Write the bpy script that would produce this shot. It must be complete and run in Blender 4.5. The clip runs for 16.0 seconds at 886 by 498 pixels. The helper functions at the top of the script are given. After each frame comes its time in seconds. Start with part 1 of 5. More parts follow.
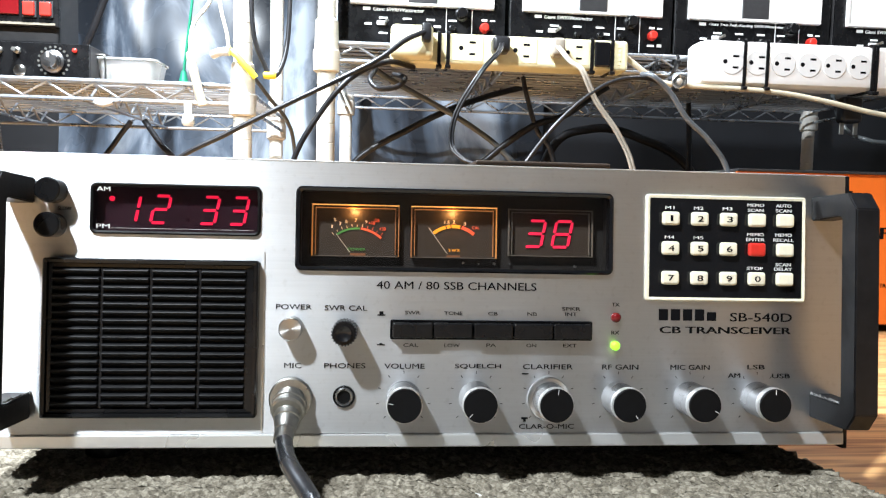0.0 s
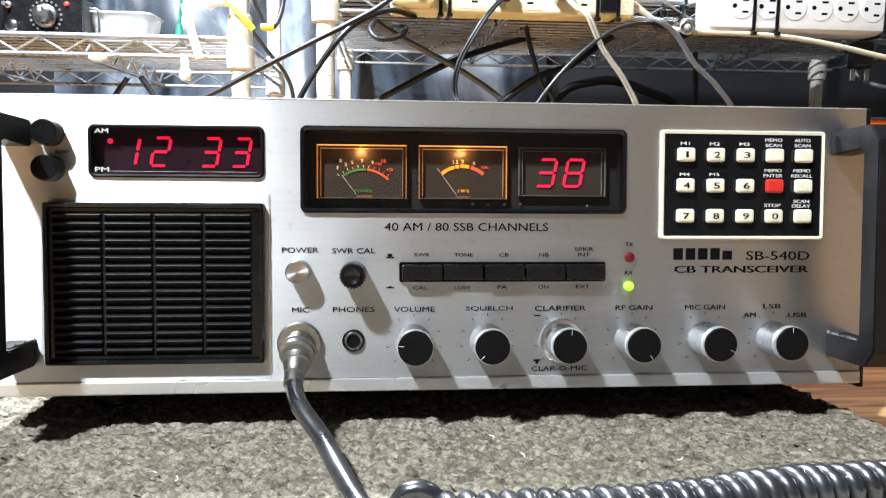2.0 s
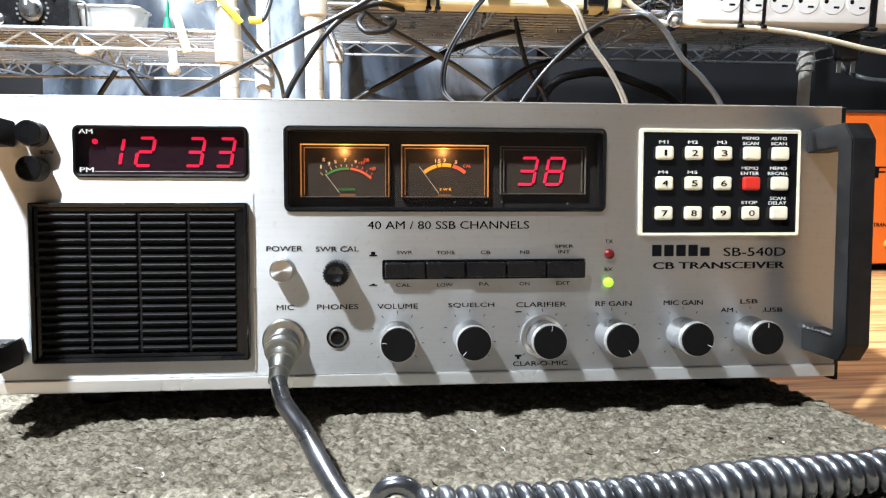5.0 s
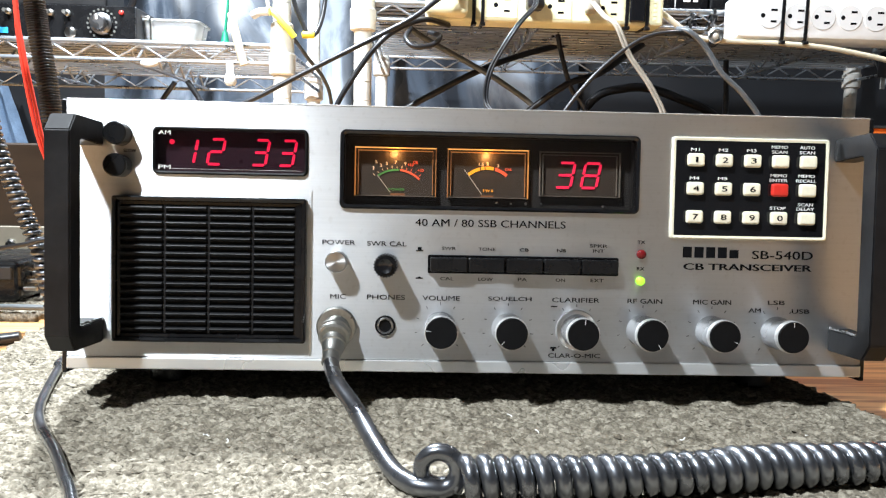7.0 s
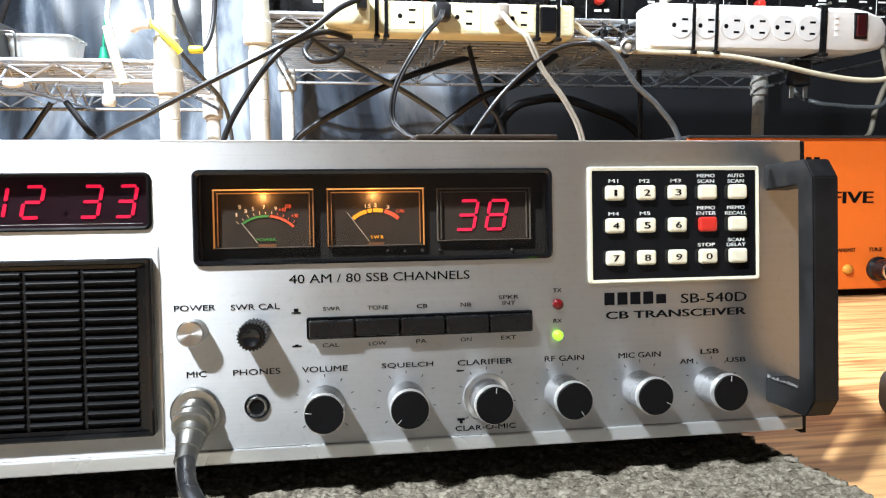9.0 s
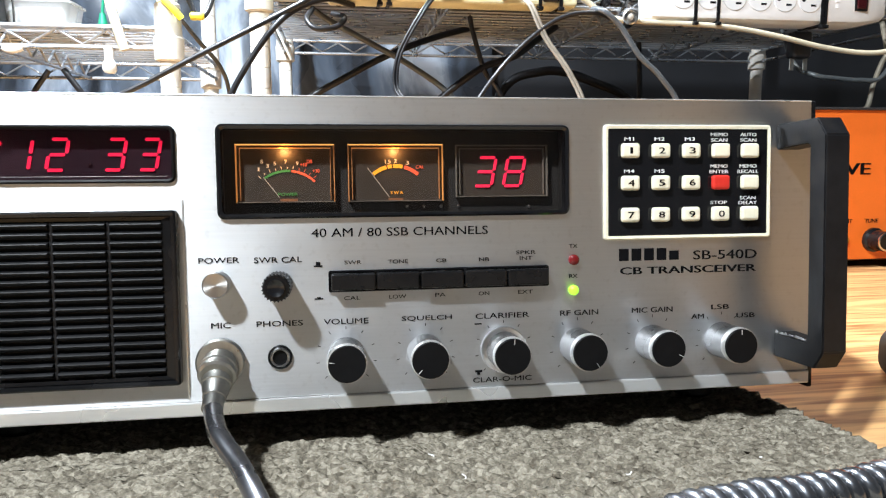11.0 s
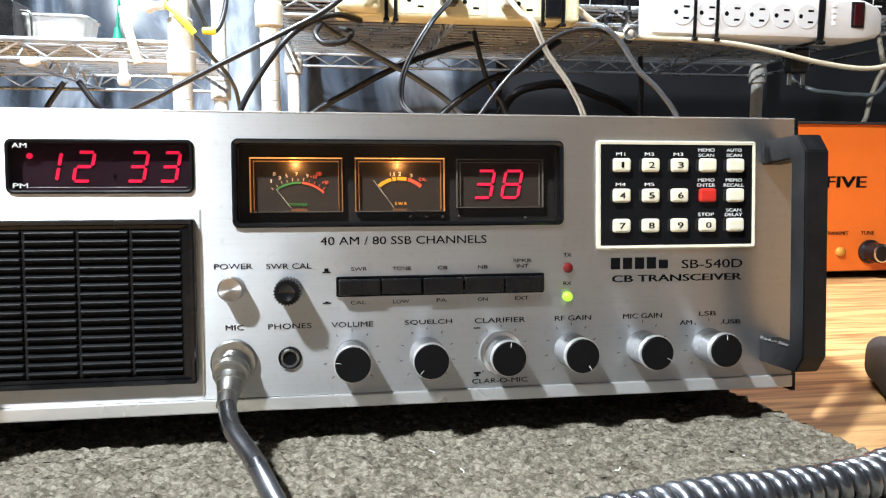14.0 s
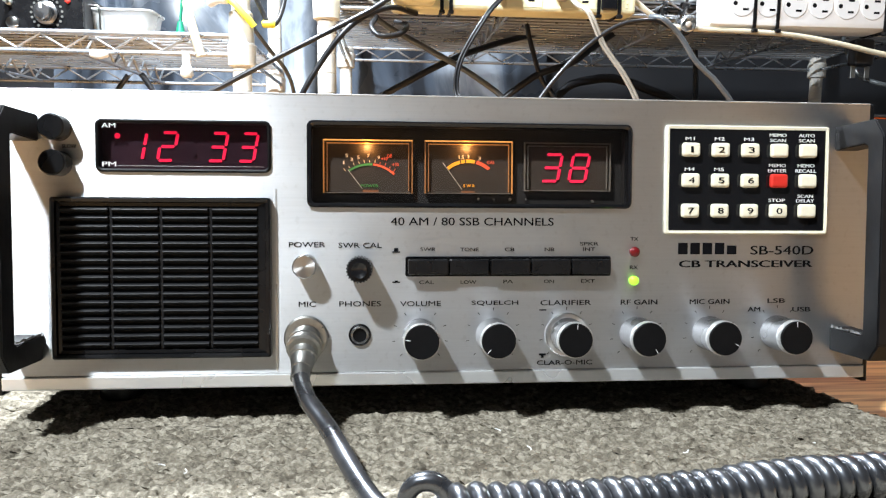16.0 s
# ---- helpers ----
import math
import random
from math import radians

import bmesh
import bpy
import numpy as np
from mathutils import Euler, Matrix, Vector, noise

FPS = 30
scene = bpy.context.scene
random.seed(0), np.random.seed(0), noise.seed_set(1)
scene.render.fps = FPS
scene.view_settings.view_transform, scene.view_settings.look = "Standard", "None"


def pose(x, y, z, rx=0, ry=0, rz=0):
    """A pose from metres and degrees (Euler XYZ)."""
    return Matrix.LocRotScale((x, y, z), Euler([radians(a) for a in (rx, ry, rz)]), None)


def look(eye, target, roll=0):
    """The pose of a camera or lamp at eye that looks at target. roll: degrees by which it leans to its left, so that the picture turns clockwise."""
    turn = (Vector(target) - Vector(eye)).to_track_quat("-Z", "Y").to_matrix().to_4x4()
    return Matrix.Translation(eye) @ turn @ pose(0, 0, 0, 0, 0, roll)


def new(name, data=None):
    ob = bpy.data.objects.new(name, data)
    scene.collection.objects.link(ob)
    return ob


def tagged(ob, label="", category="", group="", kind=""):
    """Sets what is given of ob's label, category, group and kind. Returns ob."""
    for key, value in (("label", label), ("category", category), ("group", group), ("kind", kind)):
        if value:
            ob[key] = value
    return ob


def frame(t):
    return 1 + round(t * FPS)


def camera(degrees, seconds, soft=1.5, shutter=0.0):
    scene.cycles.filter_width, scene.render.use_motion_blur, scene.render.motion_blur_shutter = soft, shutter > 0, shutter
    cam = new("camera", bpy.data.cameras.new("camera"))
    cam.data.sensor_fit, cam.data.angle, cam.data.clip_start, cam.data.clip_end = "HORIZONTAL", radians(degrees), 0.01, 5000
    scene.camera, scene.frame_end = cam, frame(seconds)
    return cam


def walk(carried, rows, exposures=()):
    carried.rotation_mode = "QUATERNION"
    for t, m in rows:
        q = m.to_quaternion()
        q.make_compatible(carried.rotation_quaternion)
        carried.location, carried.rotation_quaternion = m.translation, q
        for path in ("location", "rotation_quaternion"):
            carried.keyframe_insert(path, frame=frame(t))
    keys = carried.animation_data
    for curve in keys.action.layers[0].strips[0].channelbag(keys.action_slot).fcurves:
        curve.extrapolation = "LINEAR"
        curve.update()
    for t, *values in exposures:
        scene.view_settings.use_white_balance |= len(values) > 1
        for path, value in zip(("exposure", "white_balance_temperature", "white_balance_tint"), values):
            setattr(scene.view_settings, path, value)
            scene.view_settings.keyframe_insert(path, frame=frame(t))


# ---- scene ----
cam = camera(64.8, 16.0, 1.2)
PATH = [
    (0, (-0.029, -0.359, 0.116), (0.139, 1.634, 0.139), 1.0),
    (0.5, (-0.03, -0.352, 0.113), (0.13, 1.642, 0.117), 0.8),
    (1, (-0.03, -0.349, 0.11), (0.131, 1.644, 0.083), 0.7),
    (1.5, (-0.031, -0.351, 0.109), (0.13, 1.642, 0.053), 0.3),
    (2, (-0.032, -0.35, 0.105), (0.132, 1.641, 0.02), 0.2),
    (2.5, (-0.033, -0.351, 0.102), (0.127, 1.64, -0.007), 0.1),
    (3, (-0.034, -0.351, 0.103), (0.123, 1.639, -0.022), 0.2),
    (3.5, (-0.034, -0.352, 0.104), (0.12, 1.638, -0.033), 0.3),
    (4, (-0.033, -0.353, 0.106), (0.117, 1.637, -0.03), 0.3),
    (4.2, (-0.029, -0.354, 0.107), (0.125, 1.636, -0.025), 0.2),
    (6.3, (-0.026, -0.357, 0.11), (0.185, 1.631, 0.028), 0.2),
    (6.5, (-0.029, -0.365, 0.104), (0.152, 1.625, 0.028), 0.3),
    (7, (-0.031, -0.383, 0.101), (0.042, 1.614, 0.027), 1.1),
    (7.5, (-0.029, -0.386, 0.101), (0.019, 1.612, 0.032), 1.6),
    (8, (-0.024, -0.373, 0.108), (0.09, 1.623, 0.054), 1.0),
    (8.5, (-0.015, -0.345, 0.118), (0.184, 1.645, 0.073), -0.2),
    (8.7, (-0.007, -0.326, 0.121), (0.242, 1.658, 0.076), -0.9),
    (10.8, (-0.018, -0.317, 0.116), (0.306, 1.653, 0.012), -1.2),
    (11, (-0.021, -0.327, 0.111), (0.279, 1.647, -0.001), -0.8),
    (11.5, (-0.021, -0.34, 0.107), (0.26, 1.637, -0.008), -0.1),
    (12, (-0.023, -0.341, 0.109), (0.255, 1.636, -0.004), 0.1),
    (12.5, (-0.022, -0.346, 0.11), (0.255, 1.632, 0.006), 0.2),
    (13, (-0.021, -0.346, 0.111), (0.26, 1.631, 0.012), -0.2),
    (13.5, (-0.02, -0.348, 0.111), (0.268, 1.629, 0.021), -0.3),
    (14, (-0.022, -0.347, 0.111), (0.264, 1.631, 0.028), -0.5),
    (14.5, (-0.023, -0.347, 0.11), (0.25, 1.633, 0.034), -0.4),
    (15, (-0.034, -0.351, 0.108), (0.187, 1.635, 0.035), -0.2),
    (15.5, (-0.037, -0.351, 0.104), (0.151, 1.638, 0.025), -0.1),
    (16, (-0.036, -0.351, 0.103), (0.133, 1.64, 0.014), 0.2),
]
# the rows are given square to the radio's front, which leans back by 4.5 degrees
LEVEL = pose(0, 0, 0, -4.5, 0, 0)
walk(cam, [(t, LEVEL @ look(eye, target, roll)) for t, eye, target, roll in PATH], [(0.0, 0.0), (16.0, 0.0)])
LAMP_A, WATT_A = (-0.69, -0.70, 1.36), 62.0
LAMP_B, WATT_B = (-0.353, 0.40, 0.90), 41.0
LAMP_D, WATT_D = (0.52, 0.52, 0.75), 3.8
WATT_C = 0.7
BULB = 0.015
ANISO = 0.25

# ---- world and lights ----
world = bpy.data.worlds.new("world")
scene.world = world
world.use_nodes = True
world.node_tree.nodes["Background"].inputs[0].default_value = (0.5, 0.55, 0.62, 1)
world.node_tree.nodes["Background"].inputs[1].default_value = 0.05


def area_lamp(name, eye, target, size, watts, colour):
    d = bpy.data.lights.new(name, "AREA")
    d.shape, d.size, d.energy, d.color = "DISK", size, watts, colour
    ob = new(name, d)
    ob.matrix_world = look(eye, target)
    return ob


area_lamp("bench_lamp_light", LAMP_A, (0.0, 0.1, 0.08), 0.10, WATT_A, (0.88, 0.965, 1.04))
area_lamp("shelf_lamp_light", LAMP_B, (-0.25, 0.2, 0.0), 0.06, WATT_B, (0.87, 0.96, 1.05))
area_lamp("far_bench_light", LAMP_D, (0.46, 0.1, 0.0), 0.12, WATT_D, (0.97, 0.98, 1.0))
# weak fill added overhead to lift the whole room; stands for no fitting
area_lamp("overhead_fill_light", (0.35, -0.55, 2.2), (0.3, 0.3, 0.2), 0.7, WATT_C, (0.96, 0.97, 1.0))

for bulb_x in (-0.0445, 0.0067):
    d = bpy.data.lights.new("meter_bulb", "POINT")
    d.energy, d.color, d.shadow_soft_size = BULB, (1.0, 0.5, 0.16), 0.0015
    new("meter_bulb", d).matrix_world = pose(0, 0, 0, -4.5, 0, 0) @ pose(bulb_x, 0.0062, 0.1392)

# ---- materials ----


def mat(name, colour, rough=0.5, metal=0.0, vary=0.12, grain=60.0, bump=0.0, stretch=(1, 1, 1), spec=0.5, dirt=0.0, fine=6.0):
    """Principled surface with tone variation at two scales, optional bump and dirt."""
    m = bpy.data.materials.new(name)
    m.use_nodes = True
    nt = m.node_tree
    n, l = nt.nodes, nt.links
    p = n["Principled BSDF"]
    p.inputs["Roughness"].default_value = rough
    p.inputs["Metallic"].default_value = metal
    p.inputs["Specular IOR Level"].default_value = spec
    tc = n.new("ShaderNodeTexCoord")
    mp = n.new("ShaderNodeMapping")
    mp.inputs["Scale"].default_value = stretch
    l.new(tc.outputs["Object"], mp.inputs["Vector"])
    a = n.new("ShaderNodeTexNoise")
    a.inputs["Scale"].default_value, a.inputs["Detail"].default_value = grain, 4
    b = n.new("ShaderNodeTexNoise")
    b.inputs["Scale"].default_value, b.inputs["Detail"].default_value = grain / fine, 3
    l.new(mp.outputs[0], a.inputs["Vector"])
    l.new(tc.outputs["Object"], b.inputs["Vector"])
    mix = n.new("ShaderNodeMath")
    mix.operation = "ADD"
    l.new(a.outputs["Fac"], mix.inputs[0])
    l.new(b.outputs["Fac"], mix.inputs[1])
    ramp = n.new("ShaderNodeMapRange")
    ramp.inputs[1].default_value, ramp.inputs[2].default_value = 0.6, 1.4
    ramp.inputs[3].default_value, ramp.inputs[4].default_value = 1 - vary, 1 + vary
    l.new(mix.outputs[0], ramp.inputs[0])
    hs = n.new("ShaderNodeHueSaturation")
    hs.inputs["Color"].default_value = (*colour, 1)
    l.new(ramp.outputs[0], hs.inputs["Value"])
    out = hs.outputs[0]
    if dirt:
        dn = n.new("ShaderNodeTexNoise")
        dn.inputs["Scale"].default_value, dn.inputs["Detail"].default_value = grain / 3, 6
        l.new(tc.outputs["Object"], dn.inputs["Vector"])
        dr = n.new("ShaderNodeMapRange")
        dr.inputs[1].default_value, dr.inputs[2].default_value = 0.56, 0.72
        dr.inputs[3].default_value, dr.inputs[4].default_value = 0, dirt
        l.new(dn.outputs["Fac"], dr.inputs[0])
        dm = n.new("ShaderNodeMixRGB")
        dm.inputs[2].default_value = (0.16, 0.12, 0.07, 1)
        l.new(dr.outputs[0], dm.inputs[0])
        l.new(out, dm.inputs[1])
        out = dm.outputs[0]
    l.new(out, p.inputs["Base Color"])
    rr = n.new("ShaderNodeMapRange")
    rr.inputs[1].default_value, rr.inputs[2].default_value = 0.3, 0.7
    rr.inputs[3].default_value, rr.inputs[4].default_value = max(0.02, rough - 0.07), min(1, rough + 0.07)
    l.new(b.outputs["Fac"], rr.inputs[0])
    l.new(rr.outputs[0], p.inputs["Roughness"])
    if bump:
        bn = n.new("ShaderNodeBump")
        bn.inputs["Strength"].default_value, bn.inputs["Distance"].default_value = bump, 0.001
        l.new(a.outputs["Fac"], bn.inputs["Height"])
        l.new(bn.outputs[0], p.inputs["Normal"])
    return m


def glow(name, colour, strength):
    m = bpy.data.materials.new(name)
    m.use_nodes = True
    p = m.node_tree.nodes["Principled BSDF"]
    p.inputs["Base Color"].default_value = (*[c * 0.4 for c in colour], 1)
    p.inputs["Emission Color"].default_value = (*colour, 1)
    p.inputs["Emission Strength"].default_value = strength
    p.inputs["Roughness"].default_value = 0.4
    return m


def pane(name, tint, ior=1.45, rough=0.03):
    """Thin tinted glass: clear to what lies behind, with a mirror sheen."""
    m = bpy.data.materials.new(name)
    m.use_nodes = True
    nt = m.node_tree
    nt.nodes.remove(nt.nodes["Principled BSDF"])
    t = nt.nodes.new("ShaderNodeBsdfTransparent")
    t.inputs[0].default_value = (*tint, 1)
    g = nt.nodes.new("ShaderNodeBsdfGlossy")
    g.inputs["Roughness"].default_value = rough
    f = nt.nodes.new("ShaderNodeFresnel")
    f.inputs[0].default_value = ior
    x = nt.nodes.new("ShaderNodeMixShader")
    nt.links.new(f.outputs[0], x.inputs[0])
    nt.links.new(t.outputs[0], x.inputs[1])
    nt.links.new(g.outputs[0], x.inputs[2])
    nt.links.new(x.outputs[0], nt.nodes["Material Output"].inputs[0])
    return m


ALU = mat("brushed_aluminium", (0.62, 0.625, 0.635), 0.50, 0.96, 0.05, 900, 0.06, (0.02, 1, 1), dirt=0.10, fine=60)
ALU_T = ALU.node_tree
ALU_T.nodes["Principled BSDF"].inputs["Anisotropic"].default_value = 0.80
ALU_T.nodes["Principled BSDF"].inputs["Anisotropic Rotation"].default_value = ANISO
TAN = ALU_T.nodes.new("ShaderNodeTangent")
TAN.direction_type, TAN.uv_map = "UV_MAP", "plate"
ALU_T.links.new(TAN.outputs[0], ALU_T.nodes["Principled BSDF"].inputs["Tangent"])
ALU_TRIM = mat("polished_aluminium", (0.74, 0.74, 0.73), 0.3, 0.7, 0.05, 500, 0.03, (0.03, 1, 1), fine=40)
CHROME = mat("chrome", (0.72, 0.71, 0.68), 0.2, 1.0, 0.08, 200, 0.02)
NICKEL = mat("worn_nickel", (0.40, 0.395, 0.37), 0.34, 0.95, 0.15, 400, 0.05, dirt=0.25)
TURNED = mat("turned_aluminium", (0.36, 0.36, 0.365), 0.27, 1.0, 0.1, 300, 0.03)
SPUN = mat("spun_aluminium", (0.66, 0.66, 0.66), 0.3, 1.0, 0.06, 300, 0.02)
SPUN_P = SPUN.node_tree.nodes["Principled BSDF"]
SPUN_P.inputs["Anisotropic"].default_value = 0.85
SPUN_TAN = SPUN.node_tree.nodes.new("ShaderNodeTangent")
SPUN_TAN.direction_type, SPUN_TAN.axis = "RADIAL", "Y"
SPUN.node_tree.links.new(SPUN_TAN.outputs[0], SPUN_P.inputs["Tangent"])
BLACK = mat("black_plastic", (0.006, 0.006, 0.0066), 0.27, 0, 0.3, 300, 0.06, spec=0.35)
GRILLE = mat("grille_plastic", (0.011, 0.011, 0.012), 0.42, 0, 0.3, 300, 0.05, spec=0.22)
WORNBLACK = mat("worn_black_plastic", (0.030, 0.027, 0.024), 0.6, 0, 0.35, 140, 0.1, spec=0.3, dirt=0.15)
CAPBLACK = mat("matt_black_cap", (0.004, 0.004, 0.0045), 0.5, 0, 0.3, 300, spec=0.15)
SATIN = mat("satin_black_casting", (0.008, 0.008, 0.009), 0.42, 0, 0.35, 240, 0.10, spec=0.27, dirt=0.03)
GLOSSBLACK = mat("gloss_black_bezel", (0.006, 0.006, 0.007), 0.16, 0, 0.2, 200)
BOARD = mat("dark_display_board", (0.006, 0.0045, 0.0038), 0.6, 0, 0.3, 120)
INK = mat("black_ink", (0.004, 0.004, 0.005), 0.7, 0, 0.2, 300, spec=0.08)
WHITEINK = mat("white_ink", (0.8, 0.8, 0.78), 0.6, 0, 0.05, 300)
CREAM = mat("cream_key_plastic", (0.80, 0.755, 0.59), 0.4, 0, 0.06, 300, 0.02)
REDKEY = mat("red_key_plastic", (0.62, 0.03, 0.02), 0.35, 0, 0.1, 300)
REDLENS = mat("dark_red_lens", (0.14, 0.006, 0.008), 0.15, 0, 0.1, 300)
DARKRED = mat("deep_red_rocker", (0.032, 0.002, 0.003), 0.2, 0, 0.1, 300)
IVORY = mat("ivory_plastic", (0.76, 0.70, 0.44), 0.38, 0, 0.06, 90, 0.02, dirt=0.12)
WHITEP = mat("white_plastic", (0.78, 0.76, 0.74), 0.35, 0, 0.04, 90, 0.02, dirt=0.06)
FILM = mat("dull_grey_film", (0.22, 0.22, 0.22), 0.5, 0, 0.2, 300)
GREYP = mat("pale_grey_plastic", (0.62, 0.61, 0.6), 0.4, 0, 0.05, 120)
ENAMEL = mat("chipped_white_enamel", (0.73, 0.71, 0.65), 0.34, 0, 0.1, 80, 0.04, dirt=0.35)
WIRE = mat("zinc_plated_wire", (0.44, 0.47, 0.51), 0.3, 0.75, 0.12, 150, 0.03, dirt=0.08)
CABLE = mat("black_cable_rubber", (0.015, 0.015, 0.017), 0.36, 0, 0.3, 220, 0.04)
CORD = mat("glossy_grey_black_cord", (0.145, 0.150, 0.163), 0.29, 0.9, 0.25, 260, 0.03, spec=0.5)
GREYCABLE = mat("grey_cable_rubber", (0.09, 0.10, 0.105), 0.35, 0, 0.2, 200, 0.03)
BROWNCABLE = mat("clear_brown_twin_flex", (0.32, 0.28, 0.23), 0.3, 0, 0.2, 200)
CORD.node_tree.nodes["Principled BSDF"].inputs["Coat Weight"].default_value = 0.6
CORD.node_tree.nodes["Principled BSDF"].inputs["Coat Roughness"].default_value = 0.12
COAX = mat("glossy_grey_coax", (0.10, 0.11, 0.12), 0.22, 0.2, 0.2, 200, 0.03, spec=0.9)
CREAMCABLE = mat("cream_cable", (0.56, 0.50, 0.37), 0.45, 0, 0.1, 200)
WHITECABLE = mat("white_cable", (0.75, 0.75, 0.72), 0.45, 0, 0.08, 200)
GREEN = mat("green_wire", (0.0, 0.16, 0.085), 0.45, 0, 0.15, 200)
REDWIRE = mat("red_wire", (0.75, 0.055, 0.03), 0.4, 0, 0.1, 200)
BLUECLOTH = mat("faded_blue_cloth", (0.16, 0.24, 0.36), 0.85, 0, 0.25, 400, 0.1)
YELLOW = mat("yellow_tape", (0.85, 0.72, 0.05), 0.45, 0, 0.08, 120)
ORANGE = mat("orange_powder_coat", (0.76, 0.155, 0.016), 0.45, 0, 0.05, 500, 0.06)
DARKMETAL = mat("dark_grey_case", (0.03, 0.03, 0.032), 0.45, 0.2, 0.2, 200, 0.05)
SCREEN = mat("white_meter_card", (0.78, 0.8, 0.79), 0.5, 0, 0.05, 40)
WOODBOX = mat("dark_walnut_veneer", (0.026, 0.016, 0.010), 0.4, 0, 0.5, 60, 0.05, (0.12, 1, 1))
BEIGE = mat("beige_steel_plate", (0.22, 0.195, 0.15), 0.5, 0.1, 0.12, 120, 0.03, dirt=0.2)
TUB = mat("frosted_plastic", (0.78, 0.8, 0.8), 0.3, 0, 0.05, 60)
TUB.node_tree.nodes["Principled BSDF"].inputs["Transmission Weight"].default_value = 0.55
CONDUIT = mat("black_corrugated_conduit", (0.014, 0.014, 0.015), 0.4, 0, 0.2, 200)
WALLPAINT = mat("charcoal_wall_paint", (0.013, 0.014, 0.017), 0.5, 0, 0.35, 9, 0.1)
ROOMPAINT = mat("room_wall_paint", (0.26, 0.26, 0.26), 0.8, 0, 0.1, 20, 0.05)
GREENLED = glow("green_led_lens", (0.40, 1.0, 0.05), 1.4)
REDSEG = glow("red_led_segment", (1.0, 0.02, 0.085), 1.25)
# emission of meter edges, scales and pivots stands in for bulb light on them
AMBER = glow("amber_mid_glow_edge", (1.0, 0.42, 0.11), 0.5)
AMBERHOT = glow("amber_hot_glow_edge", (1.0, 0.5, 0.14), 1.3)
AMBERDIM = glow("amber_low_glow_edge", (0.9, 0.40, 0.14), 0.13)
SCALEGREEN = glow("lit_green_scale", (0.10, 0.42, 0.10), 0.35)
SCALERED = glow("lit_red_scale", (1.0, 0.14, 0.06), 0.75)
SCALEAMBER = glow("lit_amber_scale", (1.0, 0.42, 0.03), 0.95)
SCALEWHITE = glow("lit_cream_scale", (1.0, 0.72, 0.45), 0.75)
PIVOT = glow("faint_glow_pivot_cover", (0.5, 0.2, 0.08), 0.06)
NEEDLE = mat("pale_needle", (0.6, 0.56, 0.5), 0.5)
FACE = mat("dark_meter_card", (0.028, 0.019, 0.012), 0.6, 0, 0.2, 120)
DIMEDGE = mat("clear_acrylic_edge", (0.16, 0.14, 0.12), 0.3)
CLOCKGLASS = pane("clock_window_glass", (0.9, 0.72, 0.78))
GLASS = pane("display_window_glass", (0.90, 0.87, 0.84), 1.36)
CLOCKBOARD = mat("dark_violet_clock_board", (0.010, 0.004, 0.007), 0.4, 0, 0.3, 120)


def wood_material():
    m = mat("oak_laminate", (0.5, 0.27, 0.12), 0.42, 0, 0.0, 40, spec=0.35)
    n, l = m.node_tree.nodes, m.node_tree.links
    p = n["Principled BSDF"]
    tc = n.new("ShaderNodeTexCoord")
    mp = n.new("ShaderNodeMapping")
    mp.inputs["Scale"].default_value = (4.0, 60, 1)
    l.new(tc.outputs["Object"], mp.inputs["Vector"])
    ns = n.new("ShaderNodeTexNoise")
    ns.inputs["Scale"].default_value, ns.inputs["Detail"].default_value, ns.inputs["Distortion"].default_value = 1.6, 7, 1.2
    l.new(mp.outputs[0], ns.inputs["Vector"])
    cr = n.new("ShaderNodeValToRGB")
    cr.color_ramp.elements[0].position, cr.color_ramp.elements[0].color = 0.34, (0.27, 0.118, 0.042, 1)
    cr.color_ramp.elements[1].position, cr.color_ramp.elements[1].color = 0.62, (0.70, 0.40, 0.165, 1)
    l.new(ns.outputs["Fac"], cr.inputs[0])
    l.new(cr.outputs[0], p.inputs["Base Color"])
    return m


